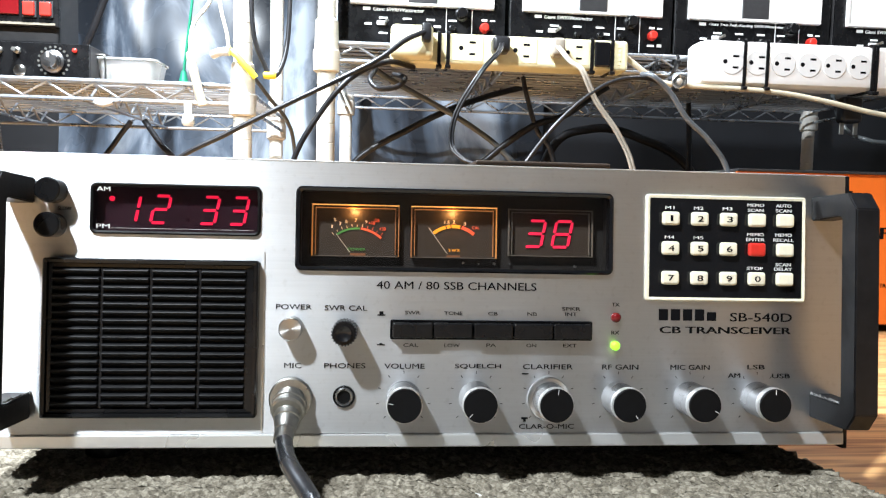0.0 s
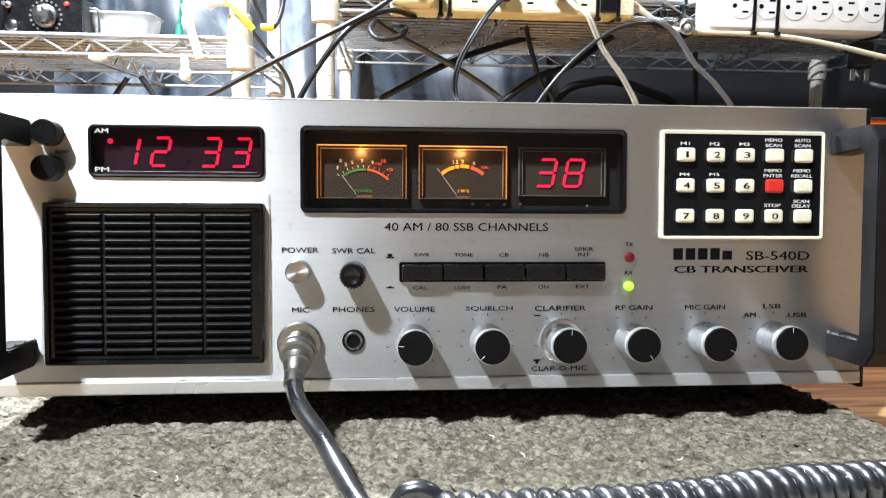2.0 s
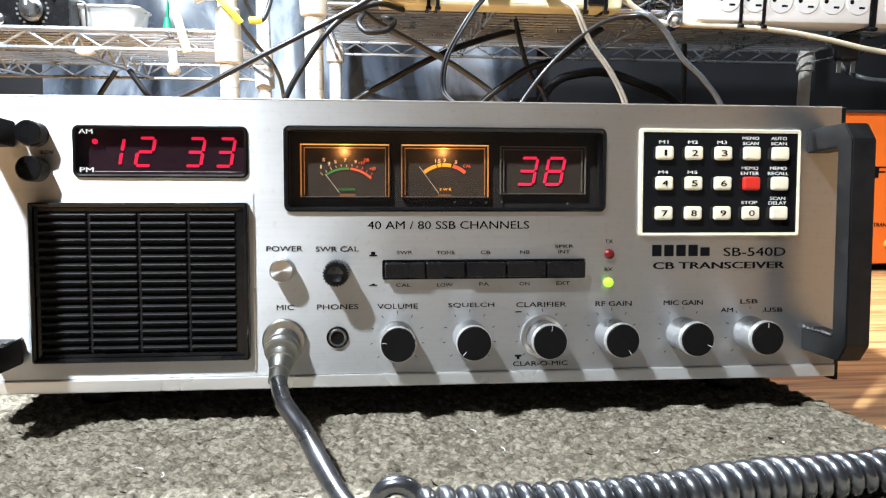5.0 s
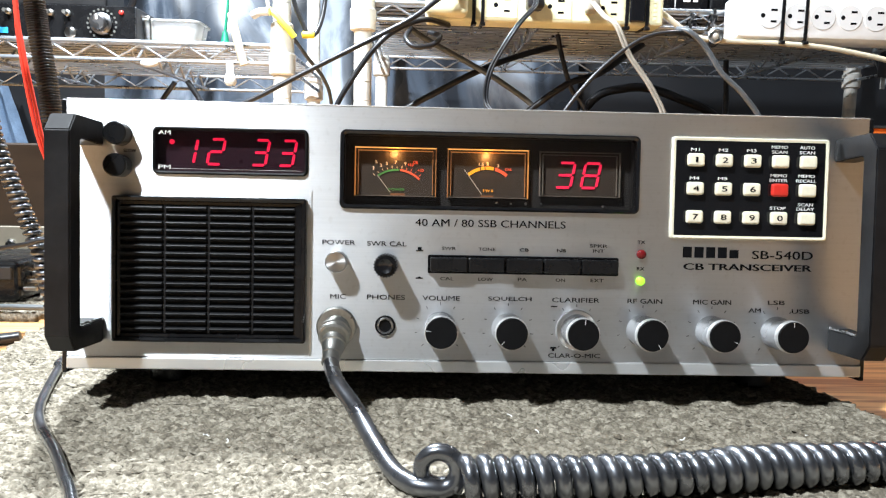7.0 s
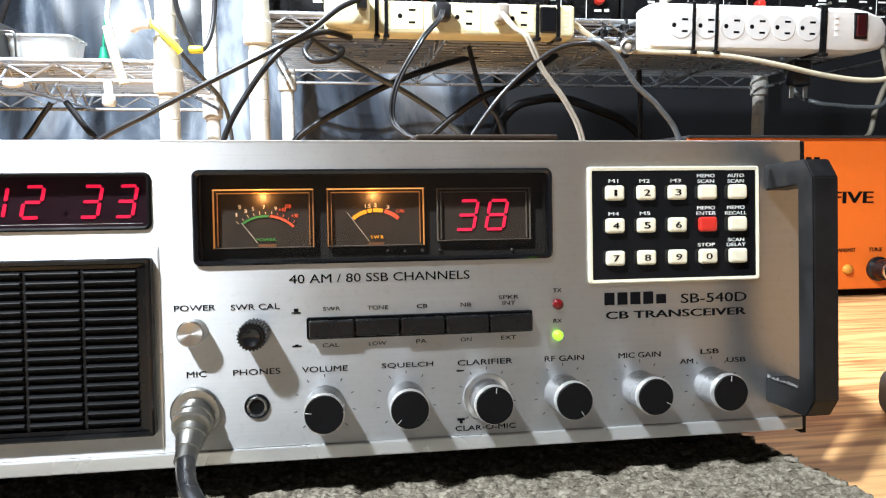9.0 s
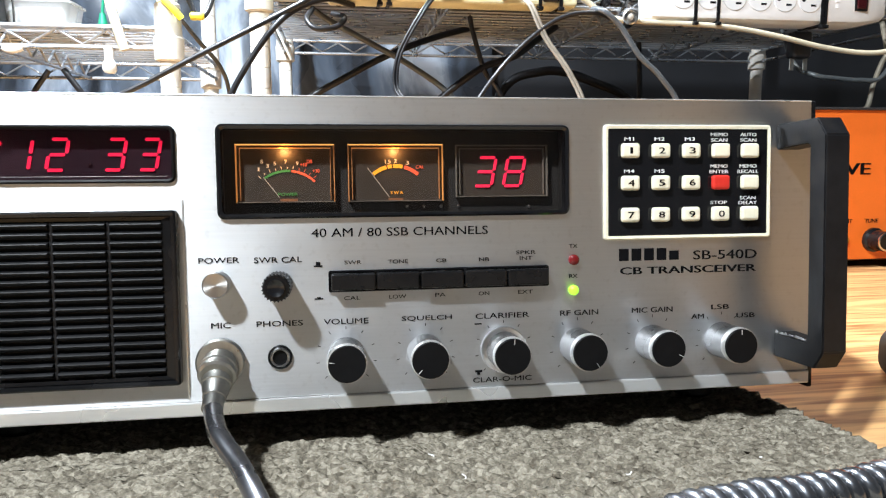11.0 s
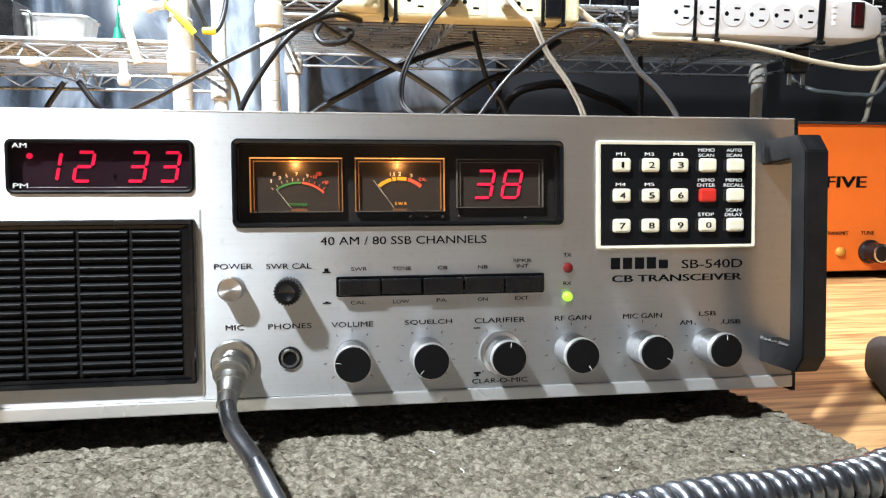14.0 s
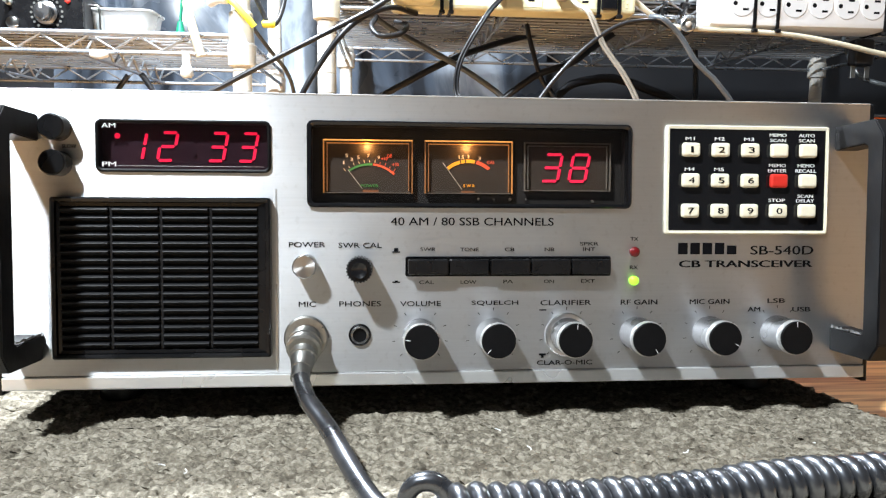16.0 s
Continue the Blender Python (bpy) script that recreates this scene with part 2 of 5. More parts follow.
def carpet_material():
    m = mat("grey_wool_carpet", (0.3, 0.28, 0.24), 0.95, 0, 0.0, 40, spec=0.1)
    n, l = m.node_tree.nodes, m.node_tree.links
    p = n["Principled BSDF"]
    tc = n.new("ShaderNodeTexCoord")
    v = n.new("ShaderNodeTexVoronoi")
    v.inputs["Scale"].default_value = 310
    l.new(tc.outputs["Object"], v.inputs["Vector"])
    sep = n.new("ShaderNodeSeparateColor")
    l.new(v.outputs["Color"], sep.inputs[0])
    ns = n.new("ShaderNodeTexNoise")
    ns.inputs["Scale"].default_value, ns.inputs["Detail"].default_value = 560, 6
    l.new(tc.outputs["Object"], ns.inputs["Vector"])
    big = n.new("ShaderNodeTexNoise")
    big.inputs["Scale"].default_value, big.inputs["Detail"].default_value = 95, 4
    l.new(tc.outputs["Object"], big.inputs["Vector"])
    s1 = n.new("ShaderNodeMath")
    s1.operation = "MULTIPLY_ADD"
    s1.inputs[1].default_value = 0.40
    l.new(sep.outputs[0], s1.inputs[0])
    l.new(ns.outputs["Fac"], s1.inputs[2])
    s2 = n.new("ShaderNodeMath")
    s2.operation = "MULTIPLY_ADD"
    s2.inputs[1].default_value = 0.42
    l.new(big.outputs["Fac"], s2.inputs[0])
    l.new(s1.outputs[0], s2.inputs[2])
    cr = n.new("ShaderNodeValToRGB")
    cr.color_ramp.elements[0].position, cr.color_ramp.elements[0].color = 0.44, (0.096, 0.081, 0.061, 1)
    cr.color_ramp.elements[1].position, cr.color_ramp.elements[1].color = 0.92, (0.355, 0.320, 0.255, 1)
    e = cr.color_ramp.elements.new(0.68)
    e.color = (0.200, 0.176, 0.136, 1)
    s3 = n.new("ShaderNodeMath")
    s3.operation = "MULTIPLY"
    s3.inputs[1].default_value = 0.74
    l.new(s2.outputs[0], s3.inputs[0])
    l.new(s3.outputs[0], cr.inputs[0])
    l.new(cr.outputs[0], p.inputs["Base Color"])
    bn = n.new("ShaderNodeBump")
    bn.inputs["Strength"].default_value, bn.inputs["Distance"].default_value = 0.6, 0.0012
    l.new(ns.outputs["Fac"], bn.inputs["Height"])
    l.new(bn.outputs[0], p.inputs["Normal"])
    return m


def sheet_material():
    """Crumpled blue-grey plastic sheeting; light caught on it is painted in as pale patches."""
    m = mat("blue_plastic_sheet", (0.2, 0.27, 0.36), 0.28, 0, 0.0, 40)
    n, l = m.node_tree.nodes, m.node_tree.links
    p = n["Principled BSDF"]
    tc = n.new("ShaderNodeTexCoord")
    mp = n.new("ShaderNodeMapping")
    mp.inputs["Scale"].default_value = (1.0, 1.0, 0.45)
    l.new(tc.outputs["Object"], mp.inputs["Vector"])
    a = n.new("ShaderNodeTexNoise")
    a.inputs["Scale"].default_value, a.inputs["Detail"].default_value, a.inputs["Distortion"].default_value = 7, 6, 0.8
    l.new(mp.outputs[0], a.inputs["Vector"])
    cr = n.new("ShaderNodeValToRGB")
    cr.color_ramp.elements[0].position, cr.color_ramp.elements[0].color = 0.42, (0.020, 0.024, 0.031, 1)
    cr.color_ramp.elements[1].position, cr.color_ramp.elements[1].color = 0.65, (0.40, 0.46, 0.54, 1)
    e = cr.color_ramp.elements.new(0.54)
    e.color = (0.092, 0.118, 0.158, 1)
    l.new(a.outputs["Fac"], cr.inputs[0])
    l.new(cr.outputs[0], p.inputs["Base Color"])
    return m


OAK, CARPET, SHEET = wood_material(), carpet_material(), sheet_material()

# ---- mesh helpers ----


def link_mesh(name, bm, material, parent=None, label=""):
    me = bpy.data.meshes.new(name)
    bm.to_mesh(me)
    bm.free()
    me.materials.append(material)
    ob = new(name, me)
    ob.parent = parent
    return tagged(ob, label)


def part(name, bm, material, parent, label=""):
    return link_mesh(name, bm, material, parent, label)


def smooth(ob, angle=40):
    for f in ob.data.polygons:
        f.use_smooth = True
    ob.data.set_sharp_from_angle(angle=radians(angle))
    return ob


def empty(name, m, label, category, group=""):
    ob = new(name)
    ob.matrix_basis = m
    return tagged(ob, label, category, group)


def box(x0, x1, y0, y1, z0, z1, bevel=0.0, seg=2, bm=None):
    bm = bm or bmesh.new()
    vs = bmesh.ops.create_cube(bm, size=1)["verts"]
    for v in vs:
        v.co = Vector(((x0 + x1) / 2 + v.co.x * (x1 - x0), (y0 + y1) / 2 + v.co.y * (y1 - y0), (z0 + z1) / 2 + v.co.z * (z1 - z0)))
    if bevel:
        es = list({e for v in vs for e in v.link_edges})
        bmesh.ops.bevel(bm, geom=es, offset=bevel, segments=seg, profile=0.5, affect="EDGES")
    return bm


def lathe(profile, axis="y", at=(0, 0, 0), seg=32, bm=None, flute=0.0, flutes=0):
    """Rings of (distance along the axis, radius) round an axis, closed at both ends."""
    bm = bm or bmesh.new()
    rings = []
    for d, r in profile:
        ring = []
        for i in range(seg):
            a = 2 * math.pi * i / seg
            q = r * (1 + (flute if flutes and (i % 2) else 0))
            c, s = math.cos(a) * q, math.sin(a) * q
            p = {"y": (c, d, s), "z": (c, s, d), "x": (d, c, s)}[axis]
            ring.append(bm.verts.new((at[0] + p[0], at[1] + p[1], at[2] + p[2])))
        rings.append(ring)
    for a, b in zip(rings, rings[1:]):
        for i in range(seg):
            bm.faces.new((a[i], a[(i + 1) % seg], b[(i + 1) % seg], b[i]))
    bm.faces.new(rings[0][::-1])
    bm.faces.new(rings[-1])
    bmesh.ops.recalc_face_normals(bm, faces=bm.faces[:])
    return bm


def rounded(x0, x1, z0, z1, r, n=6):
    pts = []
    for cx, cz, a0 in ((x1 - r, z1 - r, 0), (x0 + r, z1 - r, 90), (x0 + r, z0 + r, 180), (x1 - r, z0 + r, 270)):
        for i in range(n + 1):
            a = radians(a0 + 90 * i / n)
            pts.append((cx + r * math.cos(a), cz + r * math.sin(a)))
    return pts


def ring_plate(outer, inner, y0, y1, lip=0.0):
    """A frame between two outlines with equal counts, from y0 (front) to y1; the front edge is chamfered by lip."""
    bm = bmesh.new()
    n = len(outer)

    def row(pts, y):
        return [bm.verts.new((p[0], y, p[1])) for p in pts]
    cx = sum(p[0] for p in outer) / n
    cz = sum(p[1] for p in outer) / n
    x0, x1 = min(p[0] for p in outer), max(p[0] for p in outer)
    z0, z1 = min(p[1] for p in outer), max(p[1] for p in outer)
    kx, kz = 1 - 2 * lip / (x1 - x0), 1 - 2 * lip / (z1 - z0)
    chamfer = [(cx + (p[0] - cx) * kx, cz + (p[1] - cz) * kz) for p in outer]
    rows = [row(outer, y1), row(outer, y0 + lip), row(chamfer, y0), row(inner, y0 + lip * 0.5), row(inner, y1)]
    for a, b in zip(rows, rows[1:] + rows[:1]):
        for i in range(n):
            bm.faces.new((a[i], a[(i + 1) % n], b[(i + 1) % n], b[i]))
    bmesh.ops.recalc_face_normals(bm, faces=bm.faces[:])
    return bm


def spline(points, step=0.004):
    """Points along a smooth curve through the given ones."""
    p = [Vector(q) for q in points]
    p = [2 * p[0] - p[1]] + p + [2 * p[-1] - p[-2]]
    out = []
    for i in range(1, len(p) - 2):
        k = max(2, int((p[i + 1] - p[i]).length / step))
        for j in range(k):
            t = j / k
            a, b, c, d = p[i - 1], p[i], p[i + 1], p[i + 2]
            out.append(0.5 * (2 * b + (c - a) * t + (2 * a - 5 * b + 4 * c - d) * t * t + (3 * b - a - 3 * c + d) * t ** 3))
    out.append(p[-2])
    return out


def tube(path, radius, seg=10, bm=None, ribs=0.0, rib_every=2):
    """A round tube swept along a path, of one radius or one for each ring; ribs swells every few rings."""
    bm = bm or bmesh.new()
    rings, ref = [], None
    for i, q in enumerate(path):
        tan = (path[min(i + 1, len(path) - 1)] - path[max(i - 1, 0)]).normalized()
        if ref is None:
            ref = tan.orthogonal().normalized()
        ref = (ref - tan * ref.dot(tan)).normalized()
        side = tan.cross(ref)
        r = (radius(i) if callable(radius) else radius) + (ribs if ribs and (i // rib_every) % 2 else 0)
        rings.append([bm.verts.new(q + (ref * math.cos(a) + side * math.sin(a)) * r) for a in (2 * math.pi * k / seg for k in range(seg))])
    for a, b in zip(rings, rings[1:]):
        for i in range(seg):
            bm.faces.new((a[i], a[(i + 1) % seg], b[(i + 1) % seg], b[i]))
    bm.faces.new(rings[0][::-1])
    bm.faces.new(rings[-1])
    return bm


def rod(a, b, r, seg=8, bm=None):
    return tube([Vector(a), Vector(b)], r, seg, bm)


def wire_thing(name, points, r, material, label, category="cable", twin=0.0):
    bm = bmesh.new()
    path = spline(points)
    if twin:
        for s in (-1, 1):
            tube([q + Vector((s * twin, 0, 0)) for q in path], r, 10, bm)
    else:
        tube(path, r, 12, bm)
    ob = smooth(link_mesh(name, bm, material), 60)
    return tagged(ob, label, category)


def lettering(text, x, z, width, height, y, material, parent, lean=0.0, bold=0.06):
    """Raised print of the built-in font, centred at x, z and sized to width and height, on a face that looks along -y."""
    cu = bpy.data.curves.new("lettering", "FONT")
    cu.body, cu.resolution_u, cu.extrude = text, 3, 0.01
    tmp = bpy.data.objects.new("lettering", cu)
    me = bpy.data.meshes.new_from_object(tmp)
    bpy.data.objects.remove(tmp)
    bpy.data.curves.remove(cu)
    n = len(me.vertices)
    co = np.empty(n * 3)
    me.vertices.foreach_get("co", co)
    co = co.reshape(-1, 3)
    lo, hi = co.min(0), co.max(0)
    u = (co - (lo + hi) / 2) / np.maximum(hi - lo, 1e-6)
    res = np.stack([x + u[:, 0] * width + lean * u[:, 1] * height, y - u[:, 2] * 0.0003, z + u[:, 1] * height], 1)
    # a second pass of the print, a hair to the side, as thick ink
    polys = [list(p.vertices) for p in me.polygons]
    bpy.data.meshes.remove(me)
    d = np.array([bold * height, -0.00003, 0])
    me = bpy.data.meshes.new("lettering")
    me.from_pydata(np.concatenate([res - d / 2, res + d / 2]).tolist(), [], polys + [[i + n for i in p] for p in polys])
    me.materials.append(material)
    ob = new("lettering", me)
    ob.parent = parent
    return ob


def bars(name, rects, y, material, parent):
    for x0, x1, z0, z1 in rects:
        part(name, box(x0, x1, y - 0.0002, y + 0.0002, z0, z1), material, parent)


# ---- structure ----
DESK = -0.008


def structure():
    tagged(link_mesh("desk_top", box(-1.2, 1.3, -0.75, 1.18, DESK - 0.03, DESK, 0.003), OAK), "oak-grain laminate bench top with a worn sheen", "desk", kind="structure")
    tagged(link_mesh("floor", box(-2.2, 2.4, -2.4, 1.35, -0.82, -0.76), ROOMPAINT), "plain grey room floor", "floor", kind="structure")
    tagged(link_mesh("wall_north", box(-2.2, 2.4, 1.25, 1.35, -0.76, 2.4), WALLPAINT), "charcoal painted wall behind the shelves", "wall", kind="structure")
    tagged(link_mesh("wall_south", box(-2.2, 2.4, -2.5, -2.4, -0.76, 2.4), ROOMPAINT), "plain room wall behind the camera", "wall", kind="structure")
    tagged(link_mesh("wall_west", box(-2.3, -2.2, -2.4, 1.35, -0.76, 2.4), ROOMPAINT), "plain room wall", "wall", kind="structure")
    tagged(link_mesh("wall_east", box(2.4, 2.5, -2.4, 1.35, -0.76, 2.4), ROOMPAINT), "plain room wall", "wall", kind="structure")
    tagged(link_mesh("ceiling", box(-2.3, 2.5, -2.5, 1.35, 2.4, 2.5), ROOMPAINT), "plain ceiling", "ceiling", kind="structure")
    for x in (-1.15, 1.25):
        for y in (-0.7, 1.12):
            tagged(link_mesh("desk_leg", box(x - 0.03, x + 0.03, y - 0.03, y + 0.03, -0.76, DESK - 0.03, 0.004), DARKMETAL), "dark steel bench leg", "desk leg", kind="structure")


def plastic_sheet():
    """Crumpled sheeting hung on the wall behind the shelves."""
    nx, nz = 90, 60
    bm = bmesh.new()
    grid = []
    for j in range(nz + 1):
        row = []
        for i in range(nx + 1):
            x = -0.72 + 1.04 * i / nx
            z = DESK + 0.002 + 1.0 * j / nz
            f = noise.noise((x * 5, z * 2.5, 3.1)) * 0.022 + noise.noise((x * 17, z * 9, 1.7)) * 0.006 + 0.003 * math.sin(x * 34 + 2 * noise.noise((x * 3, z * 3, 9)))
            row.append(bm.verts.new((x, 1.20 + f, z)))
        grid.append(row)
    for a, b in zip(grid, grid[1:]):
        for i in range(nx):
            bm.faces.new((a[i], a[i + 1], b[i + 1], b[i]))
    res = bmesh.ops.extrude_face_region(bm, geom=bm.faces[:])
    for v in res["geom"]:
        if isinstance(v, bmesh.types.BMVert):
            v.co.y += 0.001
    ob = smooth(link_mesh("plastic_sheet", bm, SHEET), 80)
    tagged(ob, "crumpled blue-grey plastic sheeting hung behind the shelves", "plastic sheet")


def carpet(name, xl, xr, y0, y1, step, seed, label):
    """A cut piece of nubby wool carpet: tufts stand out one by one."""
    rng = np.random.default_rng(seed)
    ys = np.arange(y0, y1 + step, step)
    n = int((xr(0) - xl(0)) / step)
    u = np.linspace(0, 1, n + 1)
    rag = 0.002
    X = np.stack([(xl(y) + rag * rng.normal()) * (1 - u) + (xr(y) + rag * rng.normal()) * u for y in ys])
    Y = np.repeat(ys[:, None], n + 1, 1) + rng.normal(0, step * 0.15, X.shape)
    cell = 0.0031
    gx, gy = np.floor(X / cell).astype(int), np.floor(Y / cell).astype(int)
    ox, oy = gx.min() - 2, gy.min() - 2
    shape = (gx.max() - ox + 3, gy.max() - oy + 3)
    jx, jy = rng.random(shape), rng.random(shape)
    hh, rr = rng.uniform(0.0004, 0.0024, shape), rng.uniform(0.0016, 0.0026, shape)
    Z = np.full(X.shape, -0.0034)
    for dx in (-1, 0, 1):
        for dy in (-1, 0, 1):
            a, b = gx + dx - ox, gy + dy - oy
            d2 = (X - (gx + dx + jx[a, b]) * cell) ** 2 + (Y - (gy + dy + jy[a, b]) * cell) ** 2
            Z = np.maximum(Z, hh[a, b] * 1.0 - 0.0030 + 0.0021 * np.sqrt(np.clip(1 - d2 / rr[a, b] ** 2, 0, 1)) - 0.6 * np.clip(d2 / rr[a, b] ** 2 - 1, 0, 9) * 0.003)
    Z += rng.normal(0, 0.00012, Z.shape)
    m, k = X.shape
    Z[:, 0] = Z[:, -1] = Z[0] = Z[-1] = DESK
    verts = np.stack([X.ravel(), Y.ravel(), Z.ravel()], 1)
    idx = np.arange(m * k).reshape(m, k)
    faces = np.stack([idx[:-1, :-1].ravel(), idx[:-1, 1:].ravel(), idx[1:, 1:].ravel(), idx[1:, :-1].ravel()], 1)
    base = list(range(0, k)) + [k * (i + 1) - 1 for i in range(1, m)] + [k * (m - 1) + j for j in range(k - 2, -1, -1)] + [k * i for i in range(m - 2, 0, -1)]
    me = bpy.data.meshes.new(name)
    me.from_pydata(verts.tolist(), [], faces.tolist() + [base[::-1]])
    me.materials.append(CARPET)
    for f in me.polygons:
        f.use_smooth = True
    return tagged(new(name, me), label, "carpet")


def hung_cloth():
    """A limp blue cloth in soft folds against the wall."""
    bm = bmesh.new()
    rows = []
    for j in range(31):
        z = 0.02 + 0.27 * j / 30
        half = 0.5 * (0.21 - 0.17 * j / 30)
        rows.append([bm.verts.new((-0.935 + half * (i / 14 - 1), 1.17 + 0.012 * math.sin(i * 0.9 + 0.05 * j) + 0.004 * noise.noise((i * 0.4, j * 0.2, 5)), z)) for i in range(29)])
    for a, b in zip(rows, rows[1:]):
        for i in range(28):
            bm.faces.new((a[i], a[i + 1], b[i + 1], b[i]))
    res = bmesh.ops.extrude_face_region(bm, geom=bm.faces[:])
    for v in res["geom"]:
        if isinstance(v, bmesh.types.BMVert):
            v.co.y += 0.002
    tagged(smooth(link_mesh("hung_cloth", bm, BLUECLOTH), 80), "faded blue cloth hanging against the wall", "cloth")


structure()
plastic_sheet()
hung_cloth()
carpet("carpet_piece", lambda y: -0.30 - 0.13 * y, lambda y: 0.2225 - 0.2 * y, -0.34, 0.30, 0.0009, 4, "nubby grey wool carpet offcut under the radio")
carpet("carpet_scrap", lambda y: -0.62, lambda y: -0.345 - 0.05 * y, 0.225, 0.40, 0.0022, 9, "smaller grey carpet scrap on the bench")

# ---- lint on the carpet ----
for lx, ly, la in ((-0.118, -0.060, 20), (-0.062, -0.030, 200), (-0.128, -0.052, 110), (0.030, -0.045, 40), (0.098, -0.052, 300), (0.165, -0.045, 160), (0.020, -0.022, 80)):
    q = [Vector((lx, ly, 0.0022)) + Vector((math.cos(radians(la + k * 25)), math.sin(radians(la + k * 25)), 0.1 * k)) * 0.0009 * k for k in range(4)]
    tagged(link_mesh("lint", tube(spline(q, 0.0007), 0.0003, 5), WHITEINK), "tiny white thread of lint on the carpet", "lint", "lint on the carpet")
for k in range(4):
    q = [Vector((0.003 + 0.004 * k * random.uniform(0.6, 1), -0.006 - 0.002 * (k % 3), 0.001)), Vector((0.010 + 0.003 * k, -0.012 - 0.001 * k, 0.004 + 0.001 * (k % 2))), Vector((0.016 + 0.004 * k * random.uniform(0.4, 1), -0.018 - 0.0015 * k, 0.002))]
    tagged(link_mesh("loose_fibre", tube(spline(q, 0.001), 0.00018, 5), BEIGE), "loose curled carpet fibre standing up", "fibre", "loose carpet fibres")

# ---- the radio ----
LEAN_BACK = 4.5
radio = empty("cb_radio", pose(0, 0, 0, -LEAN_BACK, 0, 0), "silver base-station radio leaning back on grey carpet, lit up", "radio")


def holed_plate(x0, x1, z0, z1, y0, y1, holes):
    """A plate with rectangular openings through it."""
    xs = sorted({x0, x1, *[h[0] for h in holes], *[h[1] for h in holes]})
    zs = sorted({z0, z1, *[h[2] for h in holes], *[h[3] for h in holes]})
    bm = bmesh.new()
    solid = {}
    for i in range(len(xs) - 1):
        for j in range(len(zs) - 1):
            cx, cz = (xs[i] + xs[i + 1]) / 2, (zs[j] + zs[j + 1]) / 2
            solid[i, j] = not any(h[0] < cx < h[1] and h[2] < cz < h[3] for h in holes)
    vf, vb = {}, {}

    def vert(d, i, j, y):
        if (i, j) not in d:
            d[i, j] = bm.verts.new((xs[i], y, zs[j]))
        return d[i, j]
    for (i, j), s in solid.items():
        if not s:
            continue
        q = [(i, j), (i + 1, j), (i + 1, j + 1), (i, j + 1)]
        bm.faces.new([vert(vf, *c, y0) for c in q])
        bm.faces.new([vert(vb, *c, y1) for c in q[::-1]])
        for a, b, nb in ((q[0], q[1], (i, j - 1)), (q[1], q[2], (i + 1, j)), (q[2], q[3], (i, j + 1)), (q[3], q[0], (i - 1, j))):
            if not solid.get(nb, False):
                bm.faces.new([vert(vf, *b, y0), vert(vf, *a, y0), vert(vb, *a, y1), vert(vb, *b, y1)])
    bmesh.ops.recalc_face_normals(bm, faces=bm.faces[:])
    return bm


CLOCK = (-0.1742, -0.0912, 0.1247, 0.1500)
WINDOW = (-0.0738, 0.0908, 0.1080, 0.1508)


def radio_body():
    fp = part("faceplate", holed_plate(-0.2198, 0.2198, 0.0254, 0.1632, 0.0, 0.004, [
        (CLOCK[0] + 0.001, CLOCK[1] - 0.001, CLOCK[2] + 0.001, CLOCK[3] - 0.001),
        (WINDOW[0] + 0.0011, WINDOW[1] - 0.0011, WINDOW[2] + 0.0011, WINDOW[3] - 0.0011)]), ALU, radio, "brushed aluminium front plate with fine scratches")
    uv = fp.data.uv_layers.new(name="plate")
    for lp in fp.data.loops:
        co = fp.data.vertices[lp.vertex_index].co
        uv.data[lp.index].uv = (co.x * 2 + 0.5, co.z * 2)
    part("lower_trim", box(-0.2198, 0.2198, -0.0012, 0.004, 0.0186, 0.0252, 0.0007), ALU_TRIM, radio, "bright aluminium bottom lip")
    part("top_trim", box(-0.2198, 0.2198, -0.0002, 0.0045, 0.1633, 0.1640, 0.0002), ALU_TRIM, radio)
    part("case", box(-0.2192, 0.2192, 0.0136, 0.285, 0.0225, 0.1615, 0.002), DARKMETAL, radio, "black steel case behind the front plate")
    for za, zb in ((0.0236, 0.0285), (0.1560, 0.1612)):
        part("case_rim", box(-0.2190, 0.2190, 0.0042, 0.0135, za, zb), DARKMETAL, radio)
    for s in (-1, 1):
        part("side_panel", box(min(s * 0.2200, s * 0.2228), max(s * 0.2200, s * 0.2228), 0.0005, 0.29, 0.0160, 0.1638, 0.0006), BLACK, radio, "black side panel edge")
    part("trim_strip", box(-0.0893, -0.0886, -0.00025, 0.0006, 0.0262, 0.117), ALU_TRIM, radio)
    for x in (-0.18, 0.18):
        smooth(part("foot", lathe([(0.0035, 0.010), (0.005, 0.0115), (0.022, 0.0115)], "z", (x, 0.045, 0), 24), BLACK, radio))
        smooth(part("foot", lathe([(0.0195, 0.010), (0.0205, 0.0115), (0.0225, 0.0115)], "z", (x, 0.245, 0), 24), BLACK, radio))


